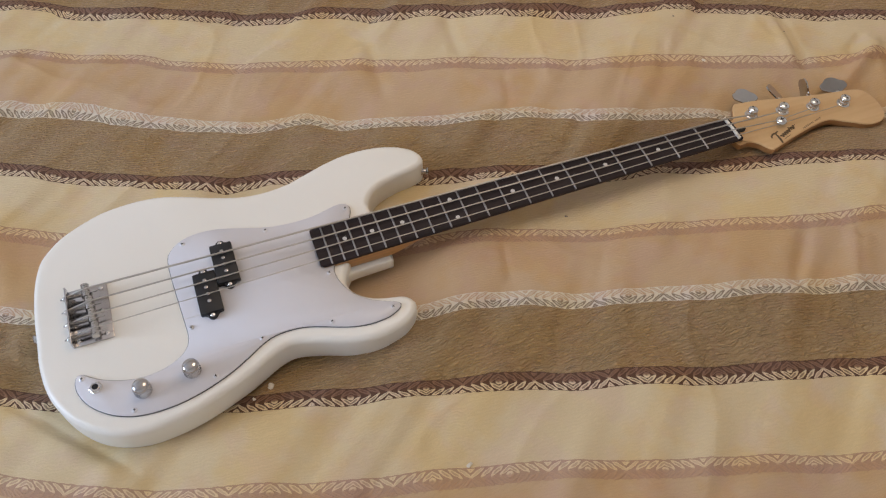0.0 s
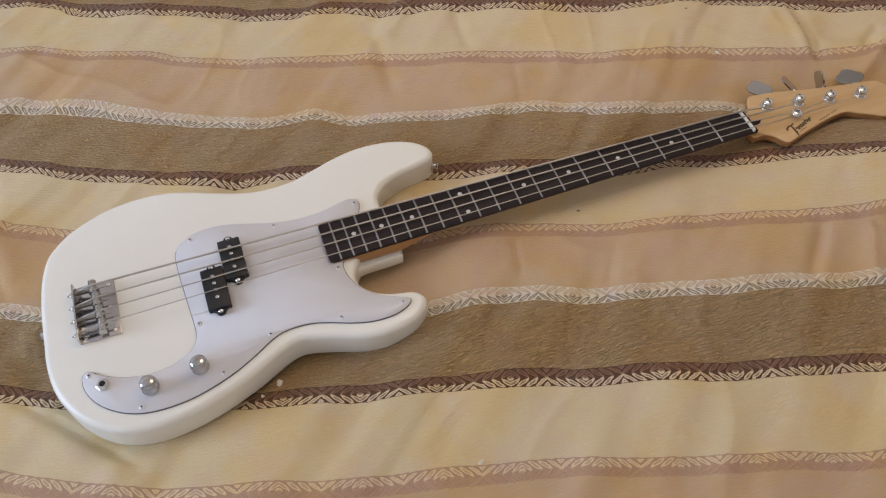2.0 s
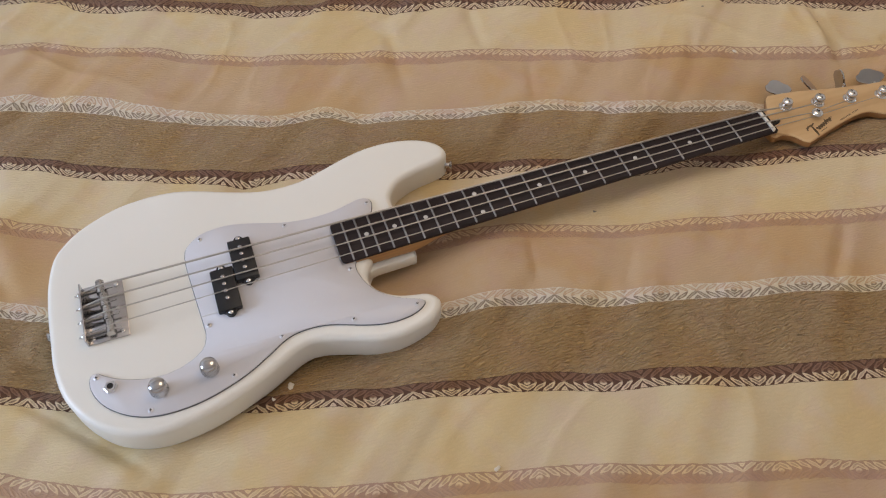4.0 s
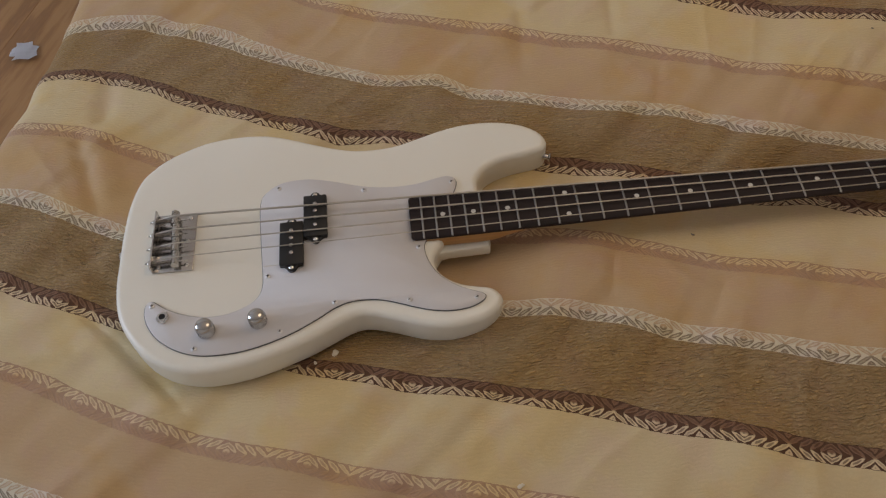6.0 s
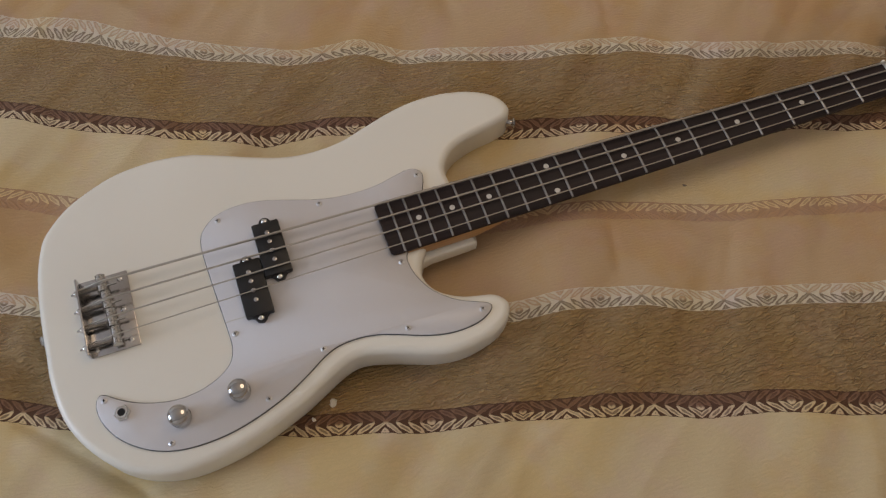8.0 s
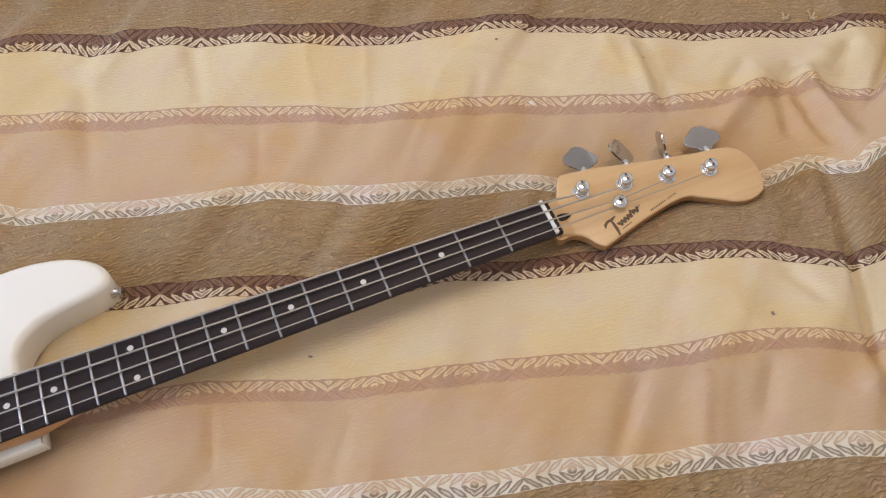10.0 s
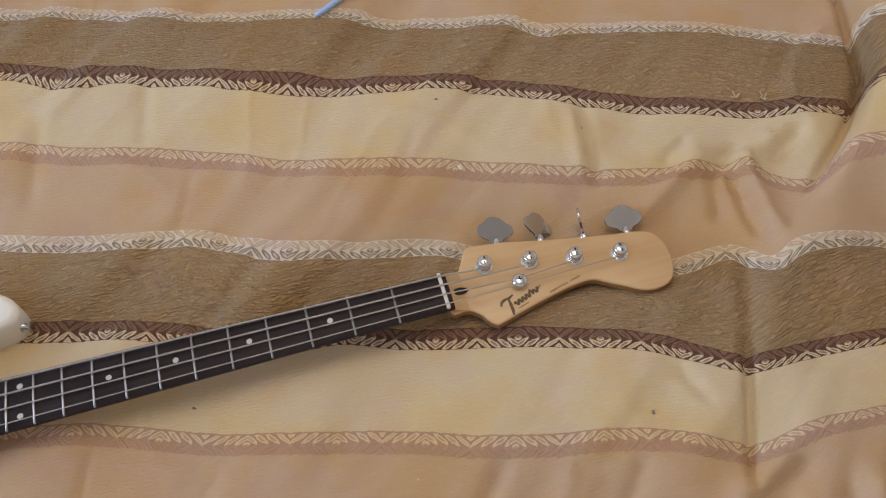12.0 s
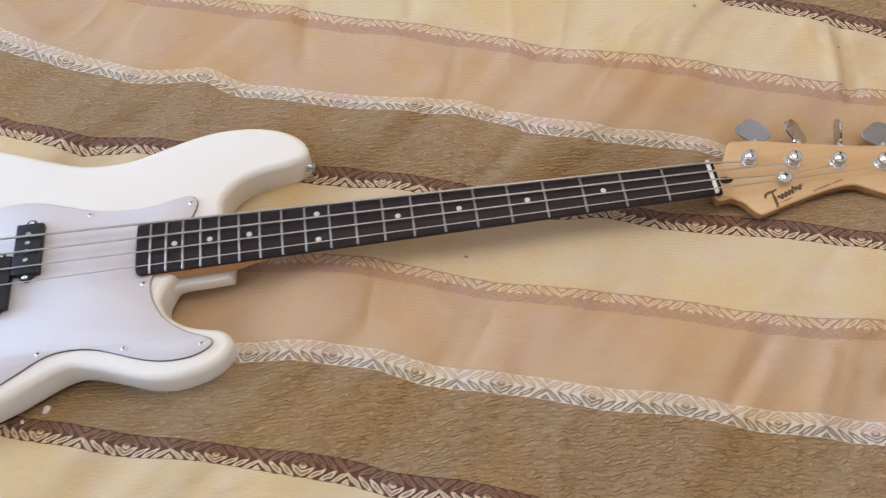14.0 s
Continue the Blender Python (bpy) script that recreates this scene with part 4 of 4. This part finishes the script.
neck = part("neck", build_neck(), MAT_NECK, bass, "amber varnished maple neck", limit=50)
part("fretboard", build_board(), MAT_BOARD, neck, "dark rosewood fretboard", limit=50)
for k in range(1, 21):
    x = SCALE * 2 ** (-k / 12)
    w = half_width(x) - 0.0004
    line = [(x, s * w, board_z(s * w) + 0.0002 - (0.0010 if abs(s) == 1 else 0)) for s in (-1, -0.97, -0.75, -0.5, -0.25, 0, 0.25, 0.5, 0.75, 0.97, 1)]
    part("fret", tube(bmesh.new(), line, 0.00122, 8), MAT_FRET, neck, "nickel fret wire" if k == 1 else "")
for k in (3, 5, 7, 9, 12, 15, 17, 19):
    x = SCALE * (2 ** (-k / 12) + 2 ** (-(k - 1) / 12)) / 2
    for y in ((0.0145, -0.0165) if k == 12 else (-0.0004,)):
        part("dot_inlay", lathe(bmesh.new(), [(0.0028, -0.0006), (0.0029, 0.00015), (0.0, 0.0002)], 20, Matrix.Translation((x, y, board_z(y)))), MAT_PEARL, neck, "white dot inlay" if k == 3 else "")
nut_bm = bmesh.new()
box(nut_bm, NUT_X - 0.0018, NUT_X + 0.0018, -0.0205, 0.0205, BOARD_Z - 0.004, BOARD_Z + 0.0028, 0.0006, 2)
part("nut", nut_bm, MAT_BONE, neck, "white string nut")

# ---- headstock ----
FACE = 0.0425
HEAD = [
    (868, 19.5), (878, 20.5), (887, 24), (892.5, 32), (898, 43), (903.5, 49.5), (911, 50.5), (942, 46.5), (975, 39), (1020, 29.7), (1055, 23.6), (1084, 19.3),
    (1100, 13.5), (1107.5, 2), (1110, -14), (1107, -33), (1099, -46.5), (1083, -52), (1066, -49.5), (1050, -40), (1034, -31), (1021.5, -24.2),
    (1006, -23.8), (982, -28), (951, -35.5), (926, -42.5), (914, -46), (909.5, -45.5), (903, -39.5), (898, -31.5), (891, -25), (883, -21.8), (868, -19.8),
]
head_line = closed_curve(mm(HEAD), 4)
head = part("headstock", slab(head_line, [(0.0002, FACE - 0.0022), (0.0004, FACE - 0.0010), (0.0010, FACE - 0.0003), (0.0022, FACE)]), MAT_HEAD, bass, "pale satin maple headstock")
part("headstock_edge", slab(head_line, [(0.0030, FACE - 0.0140), (0.0010, FACE - 0.0125), (0.0, FACE - 0.0095), (0.0, FACE - 0.0022)]), MAT_EDGE, head, "darker amber varnished edge")
ramp_bm = bmesh.new()
rows = []
for x, z in ((0.8725, BOARD_Z - BOARD_T), (0.876, 0.0468), (0.881, 0.0441), (0.888, FACE + 0.0001)):
    w = 0.0203 + max(0, x - 0.8725) * 0.12
    rows.append([ramp_bm.verts.new((x, w, z)), ramp_bm.verts.new((x, -w, z)), ramp_bm.verts.new((x, -w, FACE - 0.010)), ramp_bm.verts.new((x, w, FACE - 0.010))])
for a, b in zip(rows, rows[1:]):
    for i in range(4):
        ramp_bm.faces.new((a[i - 1], a[i], b[i], b[i - 1]))
ramp_bm.faces.new(rows[0]), ramp_bm.faces.new(rows[-1])
part("nut_ramp", ramp_bm, MAT_HEAD, head)
rod = closed_curve([(0.8760, 0.0022), (0.880, 0.0036), (0.886, 0.0032), (0.8925, 0.0), (0.886, -0.0032), (0.880, -0.0036), (0.8760, -0.0022)], 4)
part("truss_rod_plug", slab(rod, [(0.0, FACE - 0.001), (0.0, FACE + 0.0032), (0.0008, FACE + 0.0036)]), MAT_DARK, head, "dark walnut truss-rod plug")

# brand mark and model line on the headstock, as plain strokes


def stroke(name, points, width, label=""):
    """A flat painted stroke through points in the mark's own axes."""
    bm = bmesh.new()
    pts = [Vector(p) for p in points]
    rows = []
    for i, p in enumerate(pts):
        way = (pts[min(i + 1, len(pts) - 1)] - pts[max(i - 1, 0)]).normalized()
        side = Vector((-way.y, way.x)) * width * (0.55 if i in (0, len(pts) - 1) else 1.0) / 2
        rows.append([bm.verts.new((q.x, q.y, 0)) for q in (p + side, p - side)] + [bm.verts.new((q.x, q.y, -0.0004)) for q in (p - side, p + side)])
    for a, b in zip(rows, rows[1:]):
        for i in range(4):
            bm.faces.new((a[i - 1], a[i], b[i], b[i - 1]))
    bm.faces.new(rows[0]), bm.faces.new(rows[-1][::-1])
    ob = part(name, bm, MAT_DECAL, head, label, smooth=False)
    ob.matrix_basis = Matrix.Translation((0.9225, -0.0360, FACE + 0.0003)) @ Matrix.Rotation(0.26, 4, "Z")
    return ob


# drawn as abstract strokes: a tall swash, then a wavy line
stroke("brand_mark", [(-0.0010, 0.0085), (0.0010, 0.0118), (0.0055, 0.0135), (0.0110, 0.0128), (0.0165, 0.0142)], 0.0030, "brown-gold painted mark")
stroke("brand_mark", [(0.0100, 0.0125), (0.0088, 0.0060), (0.0072, -0.0010), (0.0052, -0.0060)], 0.0033)
wave_line = [(0.0125 + 0.0008 * k, 0.0036 + 0.0026 * math.sin(k * 1.05) + (0.0050 if k in (27, 28) else 0) + 0.00008 * k) for k in range(40)]
stroke("brand_mark", wave_line, 0.0025)
stroke("brand_mark", [(0.0125, -0.0022), (0.0190, -0.0018), (0.0260, -0.0016)], 0.0010)
stroke("brand_mark", [(0.0452, 0.0082), (0.0470, 0.0090)], 0.0022)
for x, length in ((0.0520, 0.0225), (0.0775, 0.0130)):
    for k in range(int(length / 0.0025)):
        stroke("model_line", [(x + 0.0025 * k, -0.0041), (x + 0.0025 * k + 0.0005, -0.0020)], 0.0020)

# ---- tuners ----
POSTS = ((0.9165, 0.0225), (0.9640, 0.0145), (1.0110, 0.0060), (1.0580, -0.0025))
KEY_TURN = (8, 38, 76, -6)
edge = Vector((0.1415, -0.0250, 0)).normalized()
out = Vector((-edge.y, edge.x, 0))
for (px, py), roll in zip(POSTS, KEY_TURN):
    tuner = part("tuner", lathe(bmesh.new(), [(0.0, 0.0), (0.0092, 0.0), (0.0094, 0.0008), (0.0084, 0.0018), (0.0070, 0.0022), (0.0, 0.0022)], 24), MAT_CHROME, bass, "chrome open-gear tuning machine")
    tuner.matrix_basis = Matrix.Translation((px, py, FACE))
    post = part("post", lathe(bmesh.new(), [(0.0066, 0.0015), (0.0066, 0.0047), (0.0054, 0.0060), (0.0054, 0.0074), (0.0070, 0.0090), (0.0074, 0.0105), (0.0070, 0.0119), (0.0056, 0.0130), (0.0030, 0.0137), (0.0, 0.0139)], 20), MAT_CHROME, tuner, "slotted chrome string post")
    slot = box(bmesh.new(), -0.0007, 0.0007, -0.0044, 0.0044, 0.0098, 0.0138)
    bmesh.ops.rotate(slot, verts=slot.verts[:], cent=(0, 0, 0), matrix=Matrix.Rotation(radians(px * 70 - 75), 3, "Z"))
    part("slot", slot, MAT_DARK, tuner, smooth=False)
    part("back_plate", box(bmesh.new(), -0.014, 0.030, -0.022, 0.018, -0.0168, -0.0147, 0.0008, 1), MAT_NICKEL, tuner)
    part("gear", lathe(bmesh.new(), [(0.0, -0.0230), (0.0105, -0.0230), (0.0105, -0.0190), (0.0, -0.0190)], 28), MAT_NICKEL, tuner)
    # key: stem and clover-shaped paddle
    start = edge * 0.0190
    key = part("key", lathe(bmesh.new(), [(0.0032, 0.0), (0.0032, 0.031), (0.0046, 0.033), (0.0046, 0.037), (0.0032, 0.042), (0.0, 0.042)], 16), MAT_CHROME, tuner, "chrome clover-shaped tuning key")
    place = Matrix.Translation(start + Vector((0, 0, -0.0190))) @ Matrix((edge, edge.cross(out) * -1, out)).transposed().to_4x4() @ Matrix.Rotation(radians(roll), 4, "Z")
    key.matrix_basis = place
    line = closed_curve([(-0.0050, 0.041), (-0.0085, 0.0455), (-0.0150, 0.0490), (-0.0205, 0.0550), (-0.0190, 0.0635), (-0.0125, 0.0680), (-0.0072, 0.0735), (0.0, 0.0755), (0.0072, 0.0735), (0.0125, 0.0680), (0.0190, 0.0635), (0.0205, 0.0550), (0.0150, 0.0490), (0.0085, 0.0455), (0.0050, 0.041)], 3)
    paddle = slab(line, [(0.0006, -0.0013), (0.0, -0.0008), (0.0, 0.0008), (0.0006, 0.0013)])
    bmesh.ops.translate(paddle, verts=paddle.verts[:], vec=(0, -0.0035, 0))
    bmesh.ops.rotate(paddle, verts=paddle.verts[:], cent=(0, 0, 0), matrix=Matrix.Rotation(radians(90), 3, "X"))
    part("paddle", paddle, MAT_SATIN, key, smooth=False)
tree = part("string_tree", lathe(bmesh.new(), [(0.0030, 0.0), (0.0030, 0.0055), (0.0072, 0.0060), (0.0081, 0.0072), (0.0076, 0.0087), (0.0058, 0.0099), (0.0030, 0.0106), (0.0, 0.0108)], 24), MAT_CHROME, bass, "round domed chrome string retainer")
cross = bmesh.new()
box(cross, -0.0030, 0.0030, -0.0005, 0.0005, 0.0098, 0.0109)
box(cross, -0.0005, 0.0005, -0.0030, 0.0030, 0.0098, 0.01095)
part("cross_slot", cross, MAT_DARK, tree, smooth=False)
tree.matrix_basis = Matrix.Translation((0.9455, -0.0075, FACE))

# ---- strings ----
for k in range(4):
    y0, y1, r = STRING_Y0[k], STRING_Y1[k], GAUGE[k]
    px, py = POSTS[k]
    sz = TOP + 0.0095 + 0.0038 + r
    pts = [(-0.0432, y0 + 0.001, TOP + 0.0066), (-0.034, y0 + 0.0006, TOP + 0.0098), (SADDLE_X[k] - 0.002, y0, sz - 0.0006), (SADDLE_X[k] + 0.002, y0, sz)]
    for f in np.linspace(0.1, 1, 10):
        pts.append((SADDLE_X[k] + (NUT_X - SADDLE_X[k]) * f, y0 + (y1 - y0) * f, sz + (BOARD_Z + 0.0030 + r * 0.4 - sz) * f))
    if k >= 2:
        pts.append((0.9455, (-0.0042 if k == 2 else -0.0112), FACE + 0.0064 - r))
    wrap = []
    for a in np.linspace(-90, 520, 44):
        wrap.append((px + 0.0067 * math.cos(radians(a)), py + 0.0067 * math.sin(radians(a)), FACE + 0.0078 - 0.0032 * (a + 90) / 610))
    pts += wrap
    radii = [r if p[0] < NUT_X + 0.001 else min(r * 0.8, 0.0009) for p in pts]
    part("string", tube(bmesh.new(), pts, radii, 8), MAT_STRING, bass, ("thickest wound bass string", "wound bass string", "wound bass string", "thinnest wound bass string")[k])


# ---- small things on the bed ----
def ground_z(x, y):
    u, v = to_uv(x, y)
    return float(bed_height(np.array(u), np.array(v)))


def lint(name, x, y, size, mat, label, seed, long=1.6):
    rng = random.Random(seed)
    bm = bmesh.new()
    bmesh.ops.create_icosphere(bm, subdivisions=2, radius=1.0)
    for v in bm.verts:
        v.co *= 1 + rng.uniform(-0.32, 0.32)
    bmesh.ops.scale(bm, verts=bm.verts[:], vec=(size * long, size, size * 0.55))
    ob = link(name, bm, mat)
    ob.matrix_world = pose(x, y, ground_z(x, y) + size * 0.32, 0, 0, rng.uniform(0, 180))
    return tagged(ob, label, "lint", "lint on the blanket")


lint("crumb", 0.344, -0.319, 0.0024, MAT_LINT, "tiny pale crumb on the cream stripe", 1)
lint("crumb", 0.1588, -0.143, 0.0036, MAT_LINT, "pale tuft of fluff beside the guitar body", 2, 1.3)
lint("crumb", 0.137, -0.153, 0.0016, MAT_LINT, "tiny pale crumb beside the guitar body", 3)
lint("crumb", 0.933, 0.1705, 0.0022, MAT_LINT, "small white crumb on the pink band", 4)
lint("speck", 1.025, -0.1745, 0.0015, MAT_SPECK, "small dark speck of lint on the cream stripe", 5)
lint("speck", 0.596, -0.037, 0.0014, MAT_SPECK, "tiny dark speck on the cream stripe", 6)
lint("speck", 1.087, 0.182, 0.0011, MAT_SPECK, "tiny dark speck on the cream stripe", 7)
lint("speck", 0.932, 0.2695, 0.0012, MAT_SPECK, "tiny brownish speck on the cream stripe", 8)
for x, y, s in ((1.275, 0.166, 11), (1.306, 0.154, 12)):
    bm = bmesh.new()
    rng = random.Random(s)
    for k in range(5):
        a = rng.uniform(0, 6.28)
        tube(bm, [(0, 0, 0), (0.002 * math.cos(a), 0.002 * math.sin(a), 0.004), (0.006 * math.cos(a + 0.5), 0.006 * math.sin(a + 0.5), 0.004 + rng.uniform(0, 0.007))], 0.0009, 5)
    ob = link("thread_tuft", bm, MAT_TUFT)
    ob.matrix_world = pose(x, y, ground_z(x, y))
    tagged(ob, "pulled pale thread tuft standing from the brown stripe", "thread tuft", "lint on the blanket")

pen = tagged(new("pen"), "pale blue plastic pen lying on the blanket", "pen")
pen.matrix_world = pose(0.8170, 0.4420, ground_z(0.8170, 0.4420) + 0.006, 0, 0, 29)
part("barrel", lathe(bmesh.new(), [(0.0, 0.0), (0.0012, 0.0), (0.0036, 0.009), (0.0038, 0.010), (0.0038, 0.100), (0.0, 0.100)], 14, pose(0, 0, 0, 0, 90, 0)), MAT_PEN, pen)
part("cap", lathe(bmesh.new(), [(0.0, 0.098), (0.0044, 0.098), (0.0044, 0.138), (0.0030, 0.141), (0.0, 0.141)], 14, pose(0, 0, 0, 0, 90, 0)), MAT_PEN, pen)

# ---- floor things ----
rug_line = closed_curve([(-0.95, 0.20), (-0.70, 0.535), (-0.655, 0.575), (-0.60, 0.55), (-0.2, 0.2), (0.6, -0.6), (0.6, -1.3), (-0.3, -1.4), (-0.95, -0.6)], 6)
tagged(link("rug", slab(rug_line, [(0.0, FLOOR_Z + 0.004), (0.0, FLOOR_Z + 0.010), (0.004, FLOOR_Z + 0.014)]), MAT_RUG), "dark navy low-pile rug on the wooden floor", "rug")
paper = bmesh.new()
pts = {}
for i in range(6):
    for j in range(5):
        pts[i, j] = paper.verts.new((-0.648 + 0.0125 * i + 0.004 * (j % 2), 0.920 + 0.015 * j, FLOOR_Z + 0.005 + 0.012 * float(lattice_noise(np.array(i * 0.8), np.array(j * 0.9), 21))))
for i in range(5):
    for j in range(4):
        if (i, j) not in ((0, 0), (4, 3), (0, 3)):
            paper.faces.new((pts[i, j], pts[i + 1, j], pts[i + 1, j + 1], pts[i, j + 1]))
for v in [v for v in paper.verts if not v.link_faces]:
    paper.verts.remove(v)
bmesh.ops.solidify(paper, geom=paper.faces[:], thickness=0.0008)
tagged(link("crumpled_paper", paper, MAT_PAPER, smooth=False), "crumpled scrap of white paper on the wooden floor", "paper")
dish = tagged(link("dish", lathe(bmesh.new(), [(0.0, 0.004), (0.030, 0.004), (0.048, 0.016), (0.051, 0.016), (0.034, 0.0), (0.0, 0.0)], 28), MAT_DISH), "small round greyish brown dish on the floor", "dish")
dish.matrix_world = pose(-0.828, 1.020, FLOOR_Z + 0.0045)
lint("speck", -0.680, 0.671, 0.0030, MAT_SPECK, "small dark speck on the wooden floor", 9).matrix_world = pose(-0.680, 0.671, FLOOR_Z + 0.0055)

# ---- floor planks ----
floor = tagged(link("floor", box(bmesh.new(), X0 - THICK, X1 + THICK, Y0 - THICK, Y1 + THICK, FLOOR_Z - 0.06, FLOOR_Z), MAT_DARK, smooth=False), "warm oak laminate plank floor", "floor", kind="structure")
PLANK_W, PLANK_L = 0.192, 1.285
plank_bm = bmesh.new()
box(plank_bm, -PLANK_L / 2 + 0.0002, PLANK_L / 2 - 0.0002, -PLANK_W / 2 + 0.0002, PLANK_W / 2 - 0.0002, 0.0005, 0.0040, 0.0006, 1)
plank_turn = 70.0
plank = part("plank", plank_bm, MAT_PLANK, floor, smooth=False)
first_laid = False
for row in range(-22, 23):
    for col in range(-5, 6):
        m = pose(0.375, 0.2, FLOOR_Z, 0, 0, plank_turn) @ Matrix.Translation(((col + (row * 0.37) % 1.0) * PLANK_L, row * PLANK_W, 0))
        corners = [m @ Vector((sx * PLANK_L / 2, sy * PLANK_W / 2, 0)) for sx in (-1, 1) for sy in (-1, 1)]
        if all(X0 < c.x < X1 and Y0 < c.y < Y1 for c in corners):
            if first_laid:
                twin("plank", plank, floor, m)
            else:
                plank.matrix_basis, first_laid = m, True
            continue
        # sawn off along the walls
        cut = bmesh.new()
        cut.from_mesh(plank.data)
        back = m.inverted()
        for point, way in (((X0, 0, 0), (-1, 0, 0)), ((X1, 0, 0), (1, 0, 0)), ((0, Y0, 0), (0, -1, 0)), ((0, Y1, 0), (0, 1, 0))):
            bmesh.ops.bisect_plane(cut, geom=cut.verts[:] + cut.edges[:] + cut.faces[:], plane_co=back @ Vector(point), plane_no=back.to_3x3() @ Vector(way), clear_outer=True)
        if len(cut.faces) > 3:
            part("plank", cut, MAT_PLANK, floor, smooth=False).matrix_basis = m
        else:
            cut.free()
